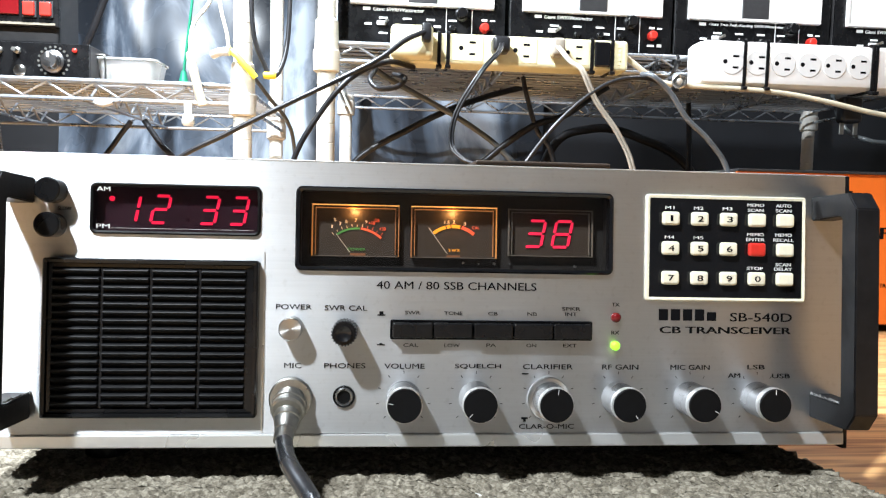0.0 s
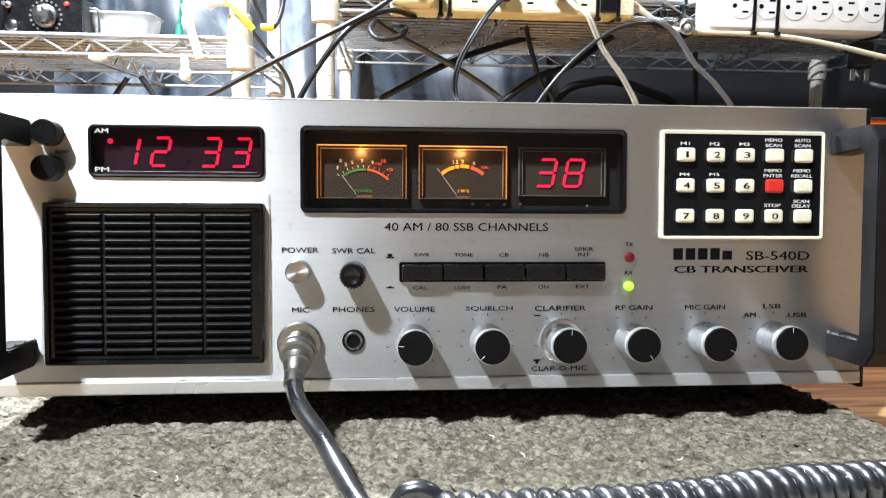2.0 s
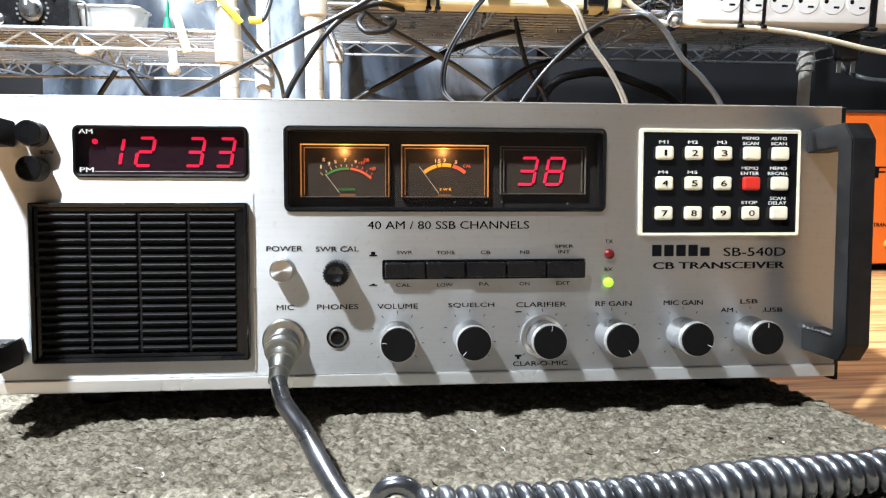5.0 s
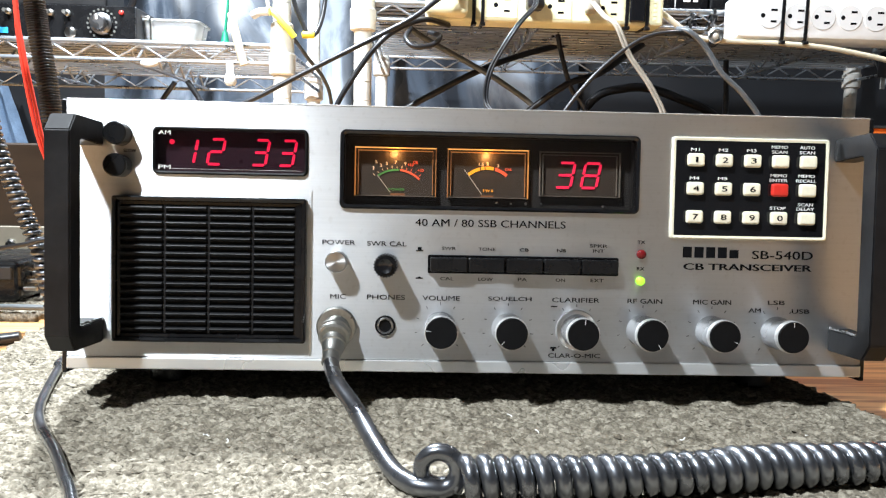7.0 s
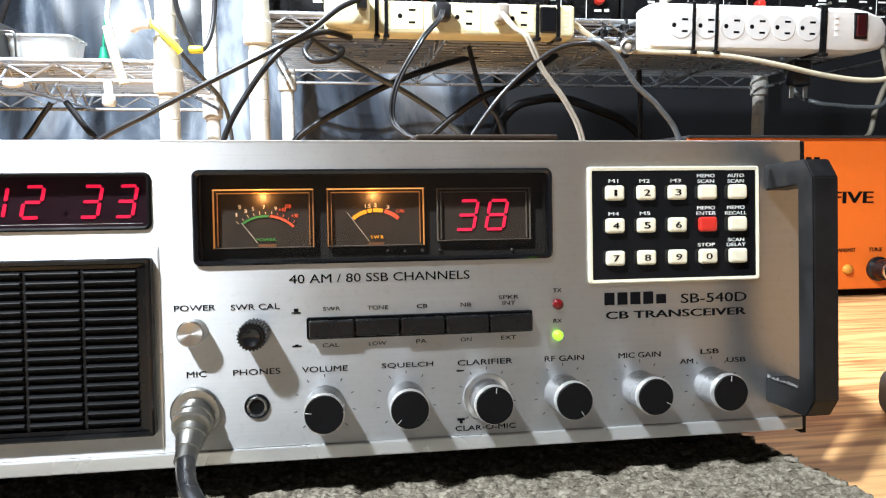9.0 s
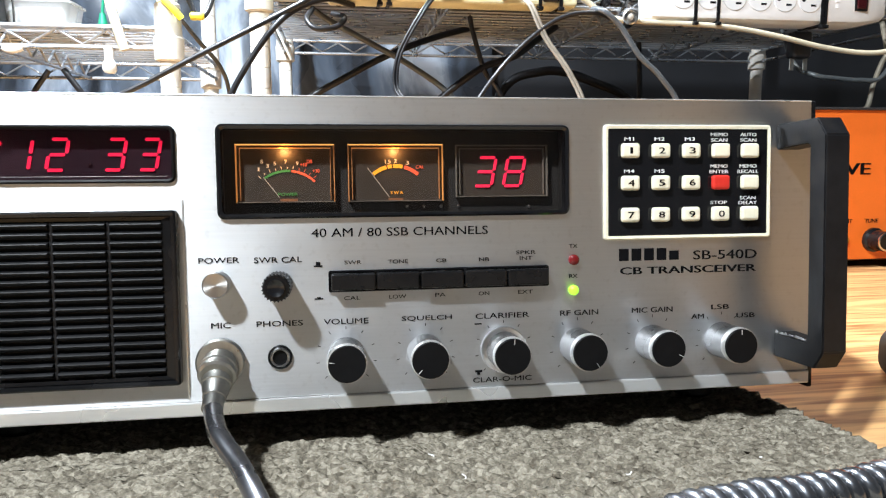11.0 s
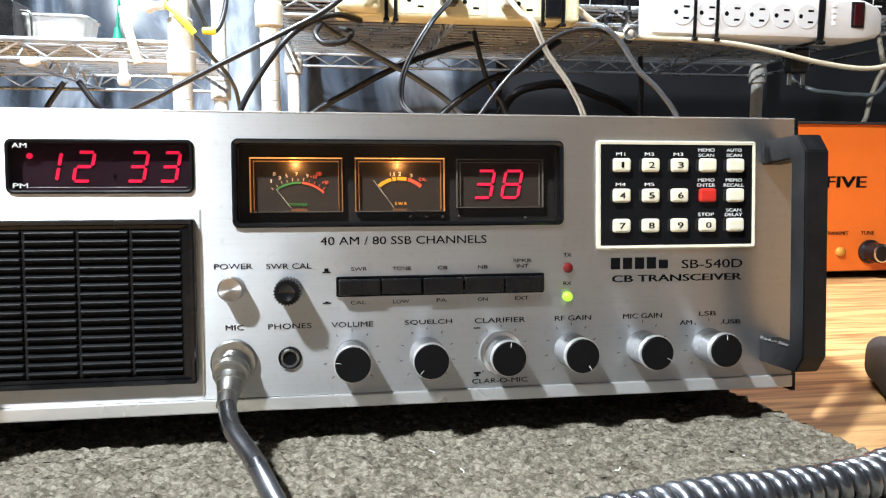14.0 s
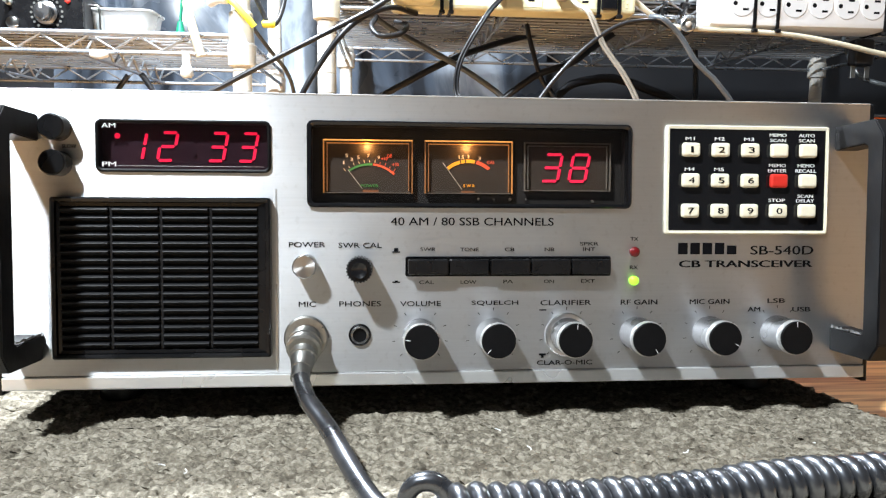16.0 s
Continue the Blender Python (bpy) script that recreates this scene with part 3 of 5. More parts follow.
def handle(s):
    """A heavy cast handle: two short arms and a bar with cut corners."""
    z0, z1, d, arm, cut, back, th = 0.0335, 0.1515, 0.0365, 0.0125, 0.0085, 0.0060, 0.0125
    out = [(0.0, z0), (-d + back, z0), (-d, z0 + cut), (-d, z1 - cut), (-d + back, z1), (0.0, z1)]
    inn = [(0.0, z0 + arm), (-d + 0.0125, z0 + arm - 0.001), (-d + 0.0110, z0 + arm), (-d + 0.0110, z1 - arm), (-d + 0.0125, z1 - arm + 0.001), (0.0, z1 - arm)]
    xa, xb = (0.2005, 0.2005 + th) if s > 0 else (-0.2005 - th, -0.2005)
    bm = bmesh.new()
    rows = [[bm.verts.new((x, p[0], p[1])) for p in pts] for x, pts in ((xa, out), (xb, out), (xb, inn), (xa, inn))]
    n = len(out)
    for i in range(n - 1):
        for a, b in zip(rows, rows[1:] + rows[:1]):
            bm.faces.new((a[i], a[i + 1], b[i + 1], b[i]))
    for i in (0, n - 1):
        bm.faces.new([r[i] for r in rows])
    bmesh.ops.recalc_face_normals(bm, faces=bm.faces[:])
    bmesh.ops.bevel(bm, geom=[e for e in bm.edges if e.calc_face_angle(0) > 0.5], offset=0.0006, segments=2, affect="EDGES")
    h = part("handle", bm, SATIN, radio, "satin black cast handle with cut corners")
    rng = random.Random(5)
    film = bmesh.new()
    xi = xa + 0.0005 if s > 0 else xb - 0.0005
    low, top = [], []
    for i in range(15):
        yy = -0.0005 - 0.0235 * i / 14
        low.append([film.verts.new((xi + q, yy, z0 + arm - 0.0004)) for q in (-0.0001, 0.0001)])
        up = rng.uniform(0.0001, 0.0007) if i % 5 else 0.0012
        top.append([film.verts.new((xi + q + rng.uniform(-0.0008, 0.0008), yy, z0 + arm + up)) for q in (-0.0001, 0.0001)])
    for i in range(14):
        film.faces.new((low[i][0], low[i + 1][0], top[i + 1][0], top[i][0]))
        film.faces.new((low[i][1], top[i][1], top[i + 1][1], low[i + 1][1]))
        film.faces.new((top[i][0], top[i + 1][0], top[i + 1][1], top[i][1]))
    part("peeling_film", film, FILM, h, "ragged pale film peeling from the handle")
    return h


SEGS = {"0": "abcdef", "1": "ef", "2": "abged", "3": "abgcd", "8": "abcdefg", "|": "bc"}


def led_digit(ch, x, z, w, h, y, parent):
    """A slanted seven-segment digit of separate bars."""
    t = 0.0014
    lean = 0.19
    place = {"a": (0, 1, 1), "d": (0, -1, 1), "g": (0, 0, 1), "b": (1, 0.5, 0), "c": (1, -0.5, 0), "f": (-1, 0.5, 0), "e": (-1, -0.5, 0)}
    bm = bmesh.new()
    for k in SEGS[ch]:
        px, pz, flat = place[k]
        cx, cz = px * w / 2, pz * h / 2
        if flat:
            pts = [(-w / 2 + 0.0005, 0), (-w / 2 + 0.0009, t / 2), (w / 2 - 0.0009, t / 2), (w / 2 - 0.0005, 0), (w / 2 - 0.0009, -t / 2), (-w / 2 + 0.0009, -t / 2)]
        else:
            q = h / 4 - 0.0005
            pts = [(0, -q), (t / 2, -q + 0.0004), (t / 2, q - 0.0004), (0, q), (-t / 2, q - 0.0004), (-t / 2, -q + 0.0004)]
        vs = []
        for yy in (y, y + 0.0006):
            vs.append([bm.verts.new((x + cx + a + lean * (cz + b), yy, z + cz + b)) for a, b in pts])
        bm.faces.new(vs[0][::-1])
        bm.faces.new(vs[1])
        for i in range(6):
            bm.faces.new((vs[0][i], vs[0][(i + 1) % 6], vs[1][(i + 1) % 6], vs[1][i]))
    bmesh.ops.recalc_face_normals(bm, faces=bm.faces[:])
    return part("digit", bm, REDSEG, parent, "lit red seven-segment digit")


def clock_unit():
    x0, x1, z0, z1 = CLOCK
    bez = smooth(part("clock_display", ring_plate(rounded(x0, x1, z0, z1, 0.003), rounded(x0 + 0.0016, x1 - 0.0016, z0 + 0.0016, z1 - 0.0016, 0.002), -0.0016, 0.004, 0.0007), CAPBLACK, radio, "black clock window with red digits"))
    part("backing", box(x0 + 0.001, x1 - 0.001, 0.0046, 0.006, z0 + 0.001, z1 - 0.001), CLOCKBOARD, bez)
    for ch, x in (("|", -0.1566), ("2", -0.1418), ("3", -0.1177), ("3", -0.1030)):
        led_digit(ch, x, 0.1376, 0.0074, 0.0136, 0.0040, bez)
    for z in (0.1340, 0.1415):
        part("colon_dot", lathe([(0.0036, 0.0010), (0.0042, 0.0010)], "y", (-0.1290, 0, z), 14), CLOCKBOARD, bez, "unlit colon dot")
    part("am_dot", lathe([(0.0036, 0.0013), (0.0042, 0.0013)], "y", (-0.1655, 0, 0.1425), 16), REDSEG, bez)
    lettering("AM", -0.1678, 0.1469, 0.0064, 0.0022, -0.0011, WHITEINK, bez, 0.0, 0.0)
    lettering("PM", -0.1677, 0.1284, 0.0064, 0.0022, -0.0011, WHITEINK, bez, 0.0, 0.0)
    part("print_line", box(-0.1640, -0.0945, -0.00112, -0.00106, 0.12755, 0.12770), GREYP, bez)
    part("glass", box(x0 + 0.0014, x1 - 0.0014, -0.0010, -0.0006, z0 + 0.0014, z1 - 0.0014), CLOCKGLASS, bez, "dark tinted clock glass").visible_shadow = False


def arc_band(cx, cz, r0, r1, a0, a1, y, n=16):
    bm = bmesh.new()
    rows = []
    for i in range(n + 1):
        a = radians(a0 + (a1 - a0) * i / n)
        rows.append([bm.verts.new((cx + r * math.cos(a), yy, cz + r * math.sin(a))) for r, yy in ((r0, y), (r1, y), (r1, y + 0.0003), (r0, y + 0.0003))])
    for a, b in zip(rows, rows[1:]):
        for k in range(4):
            bm.faces.new((a[k], a[(k + 1) % 4], b[(k + 1) % 4], b[k]))
    bm.faces.new(rows[0])
    bm.faces.new(rows[-1][::-1])
    bmesh.ops.recalc_face_normals(bm, faces=bm.faces[:])
    return bm


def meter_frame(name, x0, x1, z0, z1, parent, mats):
    """A thin raised lens border; bulb light from above is put in as per-edge emission."""
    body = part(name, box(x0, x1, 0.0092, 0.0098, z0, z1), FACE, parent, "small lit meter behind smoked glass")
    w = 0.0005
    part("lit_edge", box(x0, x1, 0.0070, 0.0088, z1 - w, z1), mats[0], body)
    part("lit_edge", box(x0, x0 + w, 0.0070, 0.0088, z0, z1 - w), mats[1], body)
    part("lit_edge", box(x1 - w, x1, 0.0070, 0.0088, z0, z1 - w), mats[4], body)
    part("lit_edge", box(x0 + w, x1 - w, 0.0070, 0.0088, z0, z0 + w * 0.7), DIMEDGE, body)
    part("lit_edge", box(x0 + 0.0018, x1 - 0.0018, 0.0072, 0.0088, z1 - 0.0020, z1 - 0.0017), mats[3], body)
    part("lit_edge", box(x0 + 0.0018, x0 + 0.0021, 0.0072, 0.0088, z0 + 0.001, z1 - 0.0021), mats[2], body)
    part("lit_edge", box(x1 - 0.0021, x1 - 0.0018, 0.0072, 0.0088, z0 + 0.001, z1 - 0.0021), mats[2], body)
    return body


def meter_window():
    x0, x1, z0, z1 = WINDOW
    bez = smooth(part("meter_display", ring_plate(rounded(x0, x1, z0, z1, 0.0032), rounded(x0 + 0.0022, x1 - 0.0022, z0 + 0.0022, z1 - 0.0022, 0.0022), -0.0022, 0.004, 0.0009), GLOSSBLACK, radio, "black window with two amber meters and channel number"))
    part("backing", box(x0 + 0.001, x1 - 0.001, 0.0104, 0.0120, z0 + 0.001, z1 - 0.001), BOARD, bez)
    for xa, xb in ((x0 + 0.0008, x0 + 0.0018), (x1 - 0.0018, x1 - 0.0008)):
        part("side_wall", box(xa, xb, 0.0042, 0.0104, z0 + 0.001, z1 - 0.001), BOARD, bez)
    for za, zb in ((z0 + 0.0008, z0 + 0.0018), (z1 - 0.0018, z1 - 0.0008)):
        part("side_wall", box(x0 + 0.0018, x1 - 0.0018, 0.0042, 0.0104, za, zb), BOARD, bez)
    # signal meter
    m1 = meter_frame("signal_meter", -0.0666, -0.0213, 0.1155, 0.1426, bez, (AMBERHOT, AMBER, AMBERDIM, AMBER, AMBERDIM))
    cx, cz, y = -0.0432, 0.1122, 0.0088
    part("scale", arc_band(cx, cz, 0.0175, 0.0185, 126, 86, y), SCALEGREEN, m1)
    part("scale", arc_band(cx, cz, 0.0175, 0.0186, 84, 46, y), SCALERED, m1)
    for i in range(11):
        a = radians(130 - i * 8)
        c, s = math.cos(a), math.sin(a)
        part("tick", rod((cx + 0.0190 * c, y, cz + 0.0190 * s), (cx + (0.0200 if i % 2 else 0.0205) * c, y, cz + (0.0200 if i % 2 else 0.0205) * s), 0.00016, 5), SCALEWHITE if i < 7 else SCALERED, m1)
    for txt, x, z, w, mt in (("S", -0.0548, 0.1346, 0.0012, SCALEWHITE), ("1", -0.0563, 0.1310, 0.0006, SCALEWHITE), ("3", -0.0522, 0.1326, 0.0011, SCALEWHITE), ("5", -0.0489, 0.1337, 0.0011, SCALEWHITE),
                             ("7", -0.0439, 0.1345, 0.0011, SCALEWHITE), ("9", -0.0386, 0.1337, 0.0011, SCALEWHITE), ("+10", -0.0357, 0.1331, 0.0032, SCALERED), ("DB", -0.0329, 0.1346, 0.0024, SCALERED), ("+30", -0.0300, 0.1302, 0.0032, SCALERED)):
        lettering(txt, x, z, w, 0.0017, y, mt, m1)
    part("needle", rod((-0.0470, 0.0082, 0.1178), (-0.0541, 0.0082, 0.1272), 0.00016, 6), NEEDLE, m1)
    lettering("POWER", cx, 0.1193, 0.0090, 0.0014, y, SCALEGREEN, m1)
    part("pivot_cover", box(cx - 0.0035, cx + 0.0045, 0.0084, 0.0091, 0.1160, 0.1172), PIVOT, m1)
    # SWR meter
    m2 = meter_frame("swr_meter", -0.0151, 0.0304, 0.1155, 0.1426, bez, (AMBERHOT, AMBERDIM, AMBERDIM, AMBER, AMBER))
    cx, cz = 0.0075, 0.1158
    for a0, a1, mt in ((130, 105, SCALEAMBER), (103, 96, SCALEAMBER), (94, 78, SCALEAMBER), (75, 49, SCALERED)):
        part("scale", arc_band(cx, cz, 0.0156, 0.0174, a0, a1, y, 8), mt, m2)
    for txt, a, w in (("1.5", 101, 0.0026), ("2", 90, 0.0013), ("3", 72, 0.0013)):
        lettering(txt, cx + 0.0189 * math.cos(radians(a)), cz + 0.0189 * math.sin(radians(a)), w, 0.0018, y, SCALEWHITE, m2)
    lettering("CAL", cx + 0.0118, cz + 0.0160, 0.0040, 0.0015, y, SCALERED, m2)
    part("needle", rod((0.0043, 0.0082, 0.1176), (-0.0058, 0.0082, 0.1314), 0.00018, 6), NEEDLE, m2)
    lettering("S W R", cx + 0.0005, 0.1196, 0.0060, 0.0015, y, SCALEAMBER, m2)
    part("pivot_cover", box(cx - 0.0035, cx + 0.0035, 0.0084, 0.0091, 0.1160, 0.1170), PIVOT, m2)
    # channel number
    m3 = meter_frame("channel_display", 0.0366, 0.0824, 0.1172, 0.1423, bez, (DIMEDGE, DIMEDGE, DIMEDGE, DIMEDGE, DIMEDGE))
    for ch, x in (("3", 0.0514), ("8", 0.0660)):
        led_digit(ch, x, 0.1293, 0.0086, 0.0138, 0.0085, m3)
    for x, z in ((0.0131, 0.1128), (0.0209, 0.1128), (0.0295, 0.1128), (0.0382, 0.1128), (0.0735, 0.1122)):
        smooth(part("rivet", lathe([(0.0088, 0.0004), (0.0092, 0.0008), (0.0100, 0.0008)], "y", (x, 0, z), 12), TURNED, bez))
    part("glass", box(x0 + 0.002, x1 - 0.002, -0.0014, -0.0010, z0 + 0.002, z1 - 0.002), GLASS, bez, "clear meter window glass").visible_shadow = False


def speaker_grille():
    x0, x1, z0, z1 = -0.1943, -0.0912, 0.0343, 0.1124
    fr = smooth(part("speaker_grille", ring_plate(rounded(x0, x1, z0, z1, 0.0012, 3), rounded(x0 + 0.0022, x1 - 0.0022, z0 + 0.0022, z1 - 0.0022, 0.0006, 3), -0.0052, 0.0, 0.0008), BLACK, radio, "black louvred plastic speaker grille"), 30)
    part("inner_frame", ring_plate(rounded(x0 + 0.0022, x1 - 0.0022, z0 + 0.0022, z1 - 0.0022, 0.0006, 3), rounded(x0 + 0.0042, x1 - 0.0062, z0 + 0.0042, z1 - 0.0042, 0.0004, 3), -0.0034, 0.0, 0.0004), BLACK, fr, "recessed inner step of the grille")
    part("backing", box(x0 + 0.004, x1 - 0.004, -0.0008, -0.0002, z0 + 0.003, z1 - 0.003), CAPBLACK, fr)
    rows = 17
    xa, xb, za, zb = x0 + 0.0042, x1 - 0.0062, z0 + 0.0044, z1 - 0.0044
    h = (zb - za) / rows
    bar_x = (-0.1668, -0.1434, -0.1199)
    for bx in bar_x:
        part("grille_bar", box(bx - 0.0008, bx + 0.0008, -0.0030, -0.0008, za, zb, 0.0003, 1), GRILLE, fr)
    edges = [xa, *bar_x, xb]
    for c in range(4):
        a, b = edges[c] + (0.0009 if c else 0), edges[c + 1] - (0.0009 if c < 3 else 0)
        bm = bmesh.new()
        # a louvre: a bright upper lip, a face that slopes back below it
        prof = [(-0.0008, 0.0004), (-0.0030, 0.0004), (-0.0047, 0.0017), (-0.0048, 0.0022), (-0.0038, 0.0029), (-0.0008, 0.0031)]
        ends = [[bm.verts.new((x, p[0], p[1])) for p in prof] for x in (a, b)]
        for i in range(6):
            bm.faces.new((ends[0][i], ends[0][(i + 1) % 6], ends[1][(i + 1) % 6], ends[1][i]))
        bm.faces.new(ends[0])
        bm.faces.new(ends[1][::-1])
        bmesh.ops.recalc_face_normals(bm, faces=bm.faces[:])
        bmesh.ops.bevel(bm, geom=[e for e in bm.edges if e.calc_face_angle(0) > 0.4], offset=0.00025, segments=1, affect="EDGES")
        first = part("slat", bm, GRILLE, fr)
        first.location.z = za + 0.0006
        for r in range(1, rows):
            ob = first.copy()
            scene.collection.objects.link(ob)
            ob.location.z = za + 0.0006 + r * h


def knob(x, z, angle, ring=False):
    """A turned aluminium knob with a black cap and a pointer line."""
    k = smooth(part("knob", lathe([(0.0, 0.0090), (-0.0148, 0.0088)], "y", (x, 0, z), 48), TURNED, radio, "turned aluminium knob with black cap"), 35)
    smooth(part("rim", lathe([(-0.0148, 0.0089), (-0.0172, 0.0089), (-0.0178, 0.0086), (-0.0178, 0.0082)], "y", (x, 0, z), 48), ALU_TRIM, k, "bright polished knob rim"), 30)
    smooth(part("cap", lathe([(-0.0176, 0.0084), (-0.0182, 0.0084), (-0.0186, 0.0080)], "y", (x, 0, z), 48), CAPBLACK, k, "matt black knob cap"), 30)
    a = radians(angle)
    p0, p1 = 0.0056, 0.0081
    part("pointer", rod((x + p0 * math.cos(a), -0.01865, z + p0 * math.sin(a)), (x + p1 * math.cos(a), -0.01865, z + p1 * math.sin(a)), 0.00018, 6), GREYP, k)
    if ring:
        smooth(part("outer_ring", lathe([(0.0, 0.0113), (-0.0016, 0.0113), (-0.0022, 0.0108)], "y", (x, 0, z), 48), SPUN, k, "wider aluminium ring behind the knob"), 30)
    for i in range(9):
        t = radians(225 - i * 33.75)
        r0, r1 = 0.0128, 0.0142
        part("tick", rod((x + r0 * math.cos(t), -0.0001, z + r0 * math.sin(t)), (x + r1 * math.cos(t), -0.0001, z + r1 * math.sin(t)), 0.00018, 5), INK, k)


def controls():
    y = -0.0001
    for txt, x, z, w, h in (
            ("40 AM / 80 SSB CHANNELS", 0.0090, 0.1012, 0.0830, 0.0040), ("POWER", -0.0740, 0.0895, 0.0178, 0.0026), ("SWR CAL", -0.0478, 0.0892, 0.0215, 0.0026),
            ("MIC", -0.0740, 0.0598, 0.0085, 0.0026), ("PHONES", -0.0478, 0.0598, 0.0208, 0.0026), ("VOLUME", -0.0175, 0.0597, 0.0206, 0.0026),
            ("SQUELCH", 0.0205, 0.0597, 0.0240, 0.0026), ("CLARIFIER", 0.0573, 0.0597, 0.0265, 0.0026), ("RF GAIN", 0.0960, 0.0597, 0.0195, 0.0026),
            ("MIC GAIN", 0.1340, 0.0597, 0.0215, 0.0026), ("AM", 0.1583, 0.0555, 0.0068, 0.0024), ("LSB", 0.1705, 0.0600, 0.0096, 0.0024), ("USB", 0.1845, 0.0553, 0.0100, 0.0024),
            ("CLAR-O-MIC", 0.0570, 0.0287, 0.0290, 0.0024), ("TX", 0.0930, 0.0925, 0.0042, 0.0019), ("RX", 0.0930, 0.0778, 0.0042, 0.0019),
            ("SWR", -0.0138, 0.0872, 0.0078, 0.0018), ("TONE", 0.0072, 0.0871, 0.0094, 0.0018), ("CB", 0.0278, 0.0871, 0.0050, 0.0018), ("NB", 0.0485, 0.0871, 0.0050, 0.0018),
            ("SPKR", 0.0692, 0.0900, 0.0098, 0.0018), ("INT", 0.0692, 0.0872, 0.0062, 0.0018),
            ("CAL", -0.0145, 0.0705, 0.0075, 0.0018), ("LOW", 0.0068, 0.0705, 0.0080, 0.0018), ("PA", 0.0272, 0.0707, 0.0050, 0.0018), ("ON", 0.0483, 0.0707, 0.0052, 0.0018), ("EXT", 0.0688, 0.0708, 0.0072, 0.0018),
            ("SB-540D", 0.1730, 0.0866, 0.0345, 0.0046), ("CB TRANSCEIVER", 0.1535, 0.0795, 0.0725, 0.0036), ("SLOW", -0.1865, 0.1368, 0.0065, 0.0018)):
        lettering(txt, x, z, w, h, y, INK, radio, 0.0, 0.12 if txt == "CB TRANSCEIVER" else 0.02)
    # maker's mark as plain bars
    bars("maker_mark", [(0.1165 + i * 0.0066, 0.1165 + i * 0.0066 + 0.0050, 0.0845, 0.0905 - (0.0014 if i == 4 else 0)) for i in range(5)], y, INK, radio)
    bars("switch_mark", [(-0.0308, -0.0288, 0.0862, 0.0877), (-0.0318, -0.0278, 0.0855, 0.0861), (-0.0318, -0.0278, 0.0703, 0.0709), (-0.0306, -0.0290, 0.0709, 0.0714),
                         (0.0435, 0.0470, 0.0557, 0.0563), (0.0435, 0.0470, 0.0325, 0.0335), (0.0446, 0.0459, 0.0312, 0.0325)], y, INK, radio)
    for x, a, ring in ((-0.0177, 172, 0), (0.0197, 226, 0), (0.0578, 84, 1), (0.0950, -58, 0), (0.1340, -28, 0), (0.1712, 90, 0)):
        knob(x, 0.0432, a, ring)
    # power button
    btn = smooth(part("power_button", lathe([(0.0, 0.0058), (-0.0085, 0.0058), (-0.0092, 0.0053), (-0.0090, 0.0010)], "y", (0, 0, 0), 40), SPUN, radio, "spun aluminium power button"), 30)
    btn.location = (-0.0745, 0, 0.0790)
    # fluted calibration knob
    c = part("calibration_knob", lathe([(0.0, 0.0057), (-0.0155, 0.0057), (-0.0163, 0.0051)], "y", (-0.0478, 0, 0.0778), 48, flute=0.14, flutes=1), BLACK, radio, "small fluted black knob")
    smooth(part("cap", lathe([(-0.0160, 0.0041), (-0.0174, 0.0038), (-0.0167, 0.0022), (-0.0165, 0.0016)], "y", (-0.0478, 0, 0.0778), 28), GLOSSBLACK, c))
    # headphone socket: black nut, bright ferrule, dark bore
    hx, hz = -0.048, 0.0442
    circle = lambda r: [(hx + r * math.cos(2 * math.pi * i / 32), hz + r * math.sin(2 * math.pi * i / 32)) for i in range(32)]
    j = smooth(part("headphone_socket", ring_plate(circle(0.0056), circle(0.0046), -0.0014, 0.0, 0.0005), BLACK, radio, "headphone socket with black nut and bright ferrule"), 35)
    smooth(part("ferrule", ring_plate(circle(0.00455), circle(0.0034), -0.0018, 0.0, 0.0004), TURNED, j), 35)
    part("bore", lathe([(-0.0006, 0.0036), (-0.0002, 0.0036)], "y", (hx, 0, hz), 24), CAPBLACK, j)
    # push buttons
    z0, z1 = 0.0735, 0.0836
    st = part("button_panel", ring_plate(rounded(-0.0252, 0.0803, z0, z1, 0.001, 3), rounded(-0.0243, 0.0794, z0 + 0.0009, z1 - 0.0009, 0.0006, 3), -0.0016, 0.0, 0.0004), GLOSSBLACK, radio, "black button panel with five keys")
    part("backing", box(-0.0245, 0.0796, -0.0005, -0.0001, z0 + 0.0005, z1 - 0.0005), BLACK, st)
    for i in range(5):
        xa = -0.0241 + i * 0.0207
        part("button", box(xa + 0.0002, xa + 0.0203, -0.0062 if i in (0, 2, 3, 4) else -0.0048, -0.0006, z0 + 0.0012, z1 - 0.0012, 0.0008), BLACK, st)
    # lamps
    smooth(part("transmit_lamp", lathe([(0.0, 0.0026), (-0.0016, 0.0026), (-0.0026, 0.0018), (-0.0030, 0.0006)], "y", (0.0930, 0, 0.0858), 24), REDLENS, radio, "unlit red indicator lamp"), 60)
    smooth(part("receive_lamp", lathe([(0.0, 0.0024), (-0.0018, 0.0024), (-0.0027, 0.0017), (-0.0031, 0.0006)], "y", (0.0928, 0, 0.0710), 24), GREENLED, radio, "lit green indicator lamp"), 60)
    # clock setting buttons
    for z in (0.1452, 0.1284):
        smooth(part("clock_button", lathe([(0.0, 0.0061), (-0.0084, 0.0061), (-0.0090, 0.0055)], "y", (-0.1912, 0, z), 32), BLACK, radio, "round black clock-setting button"), 35)


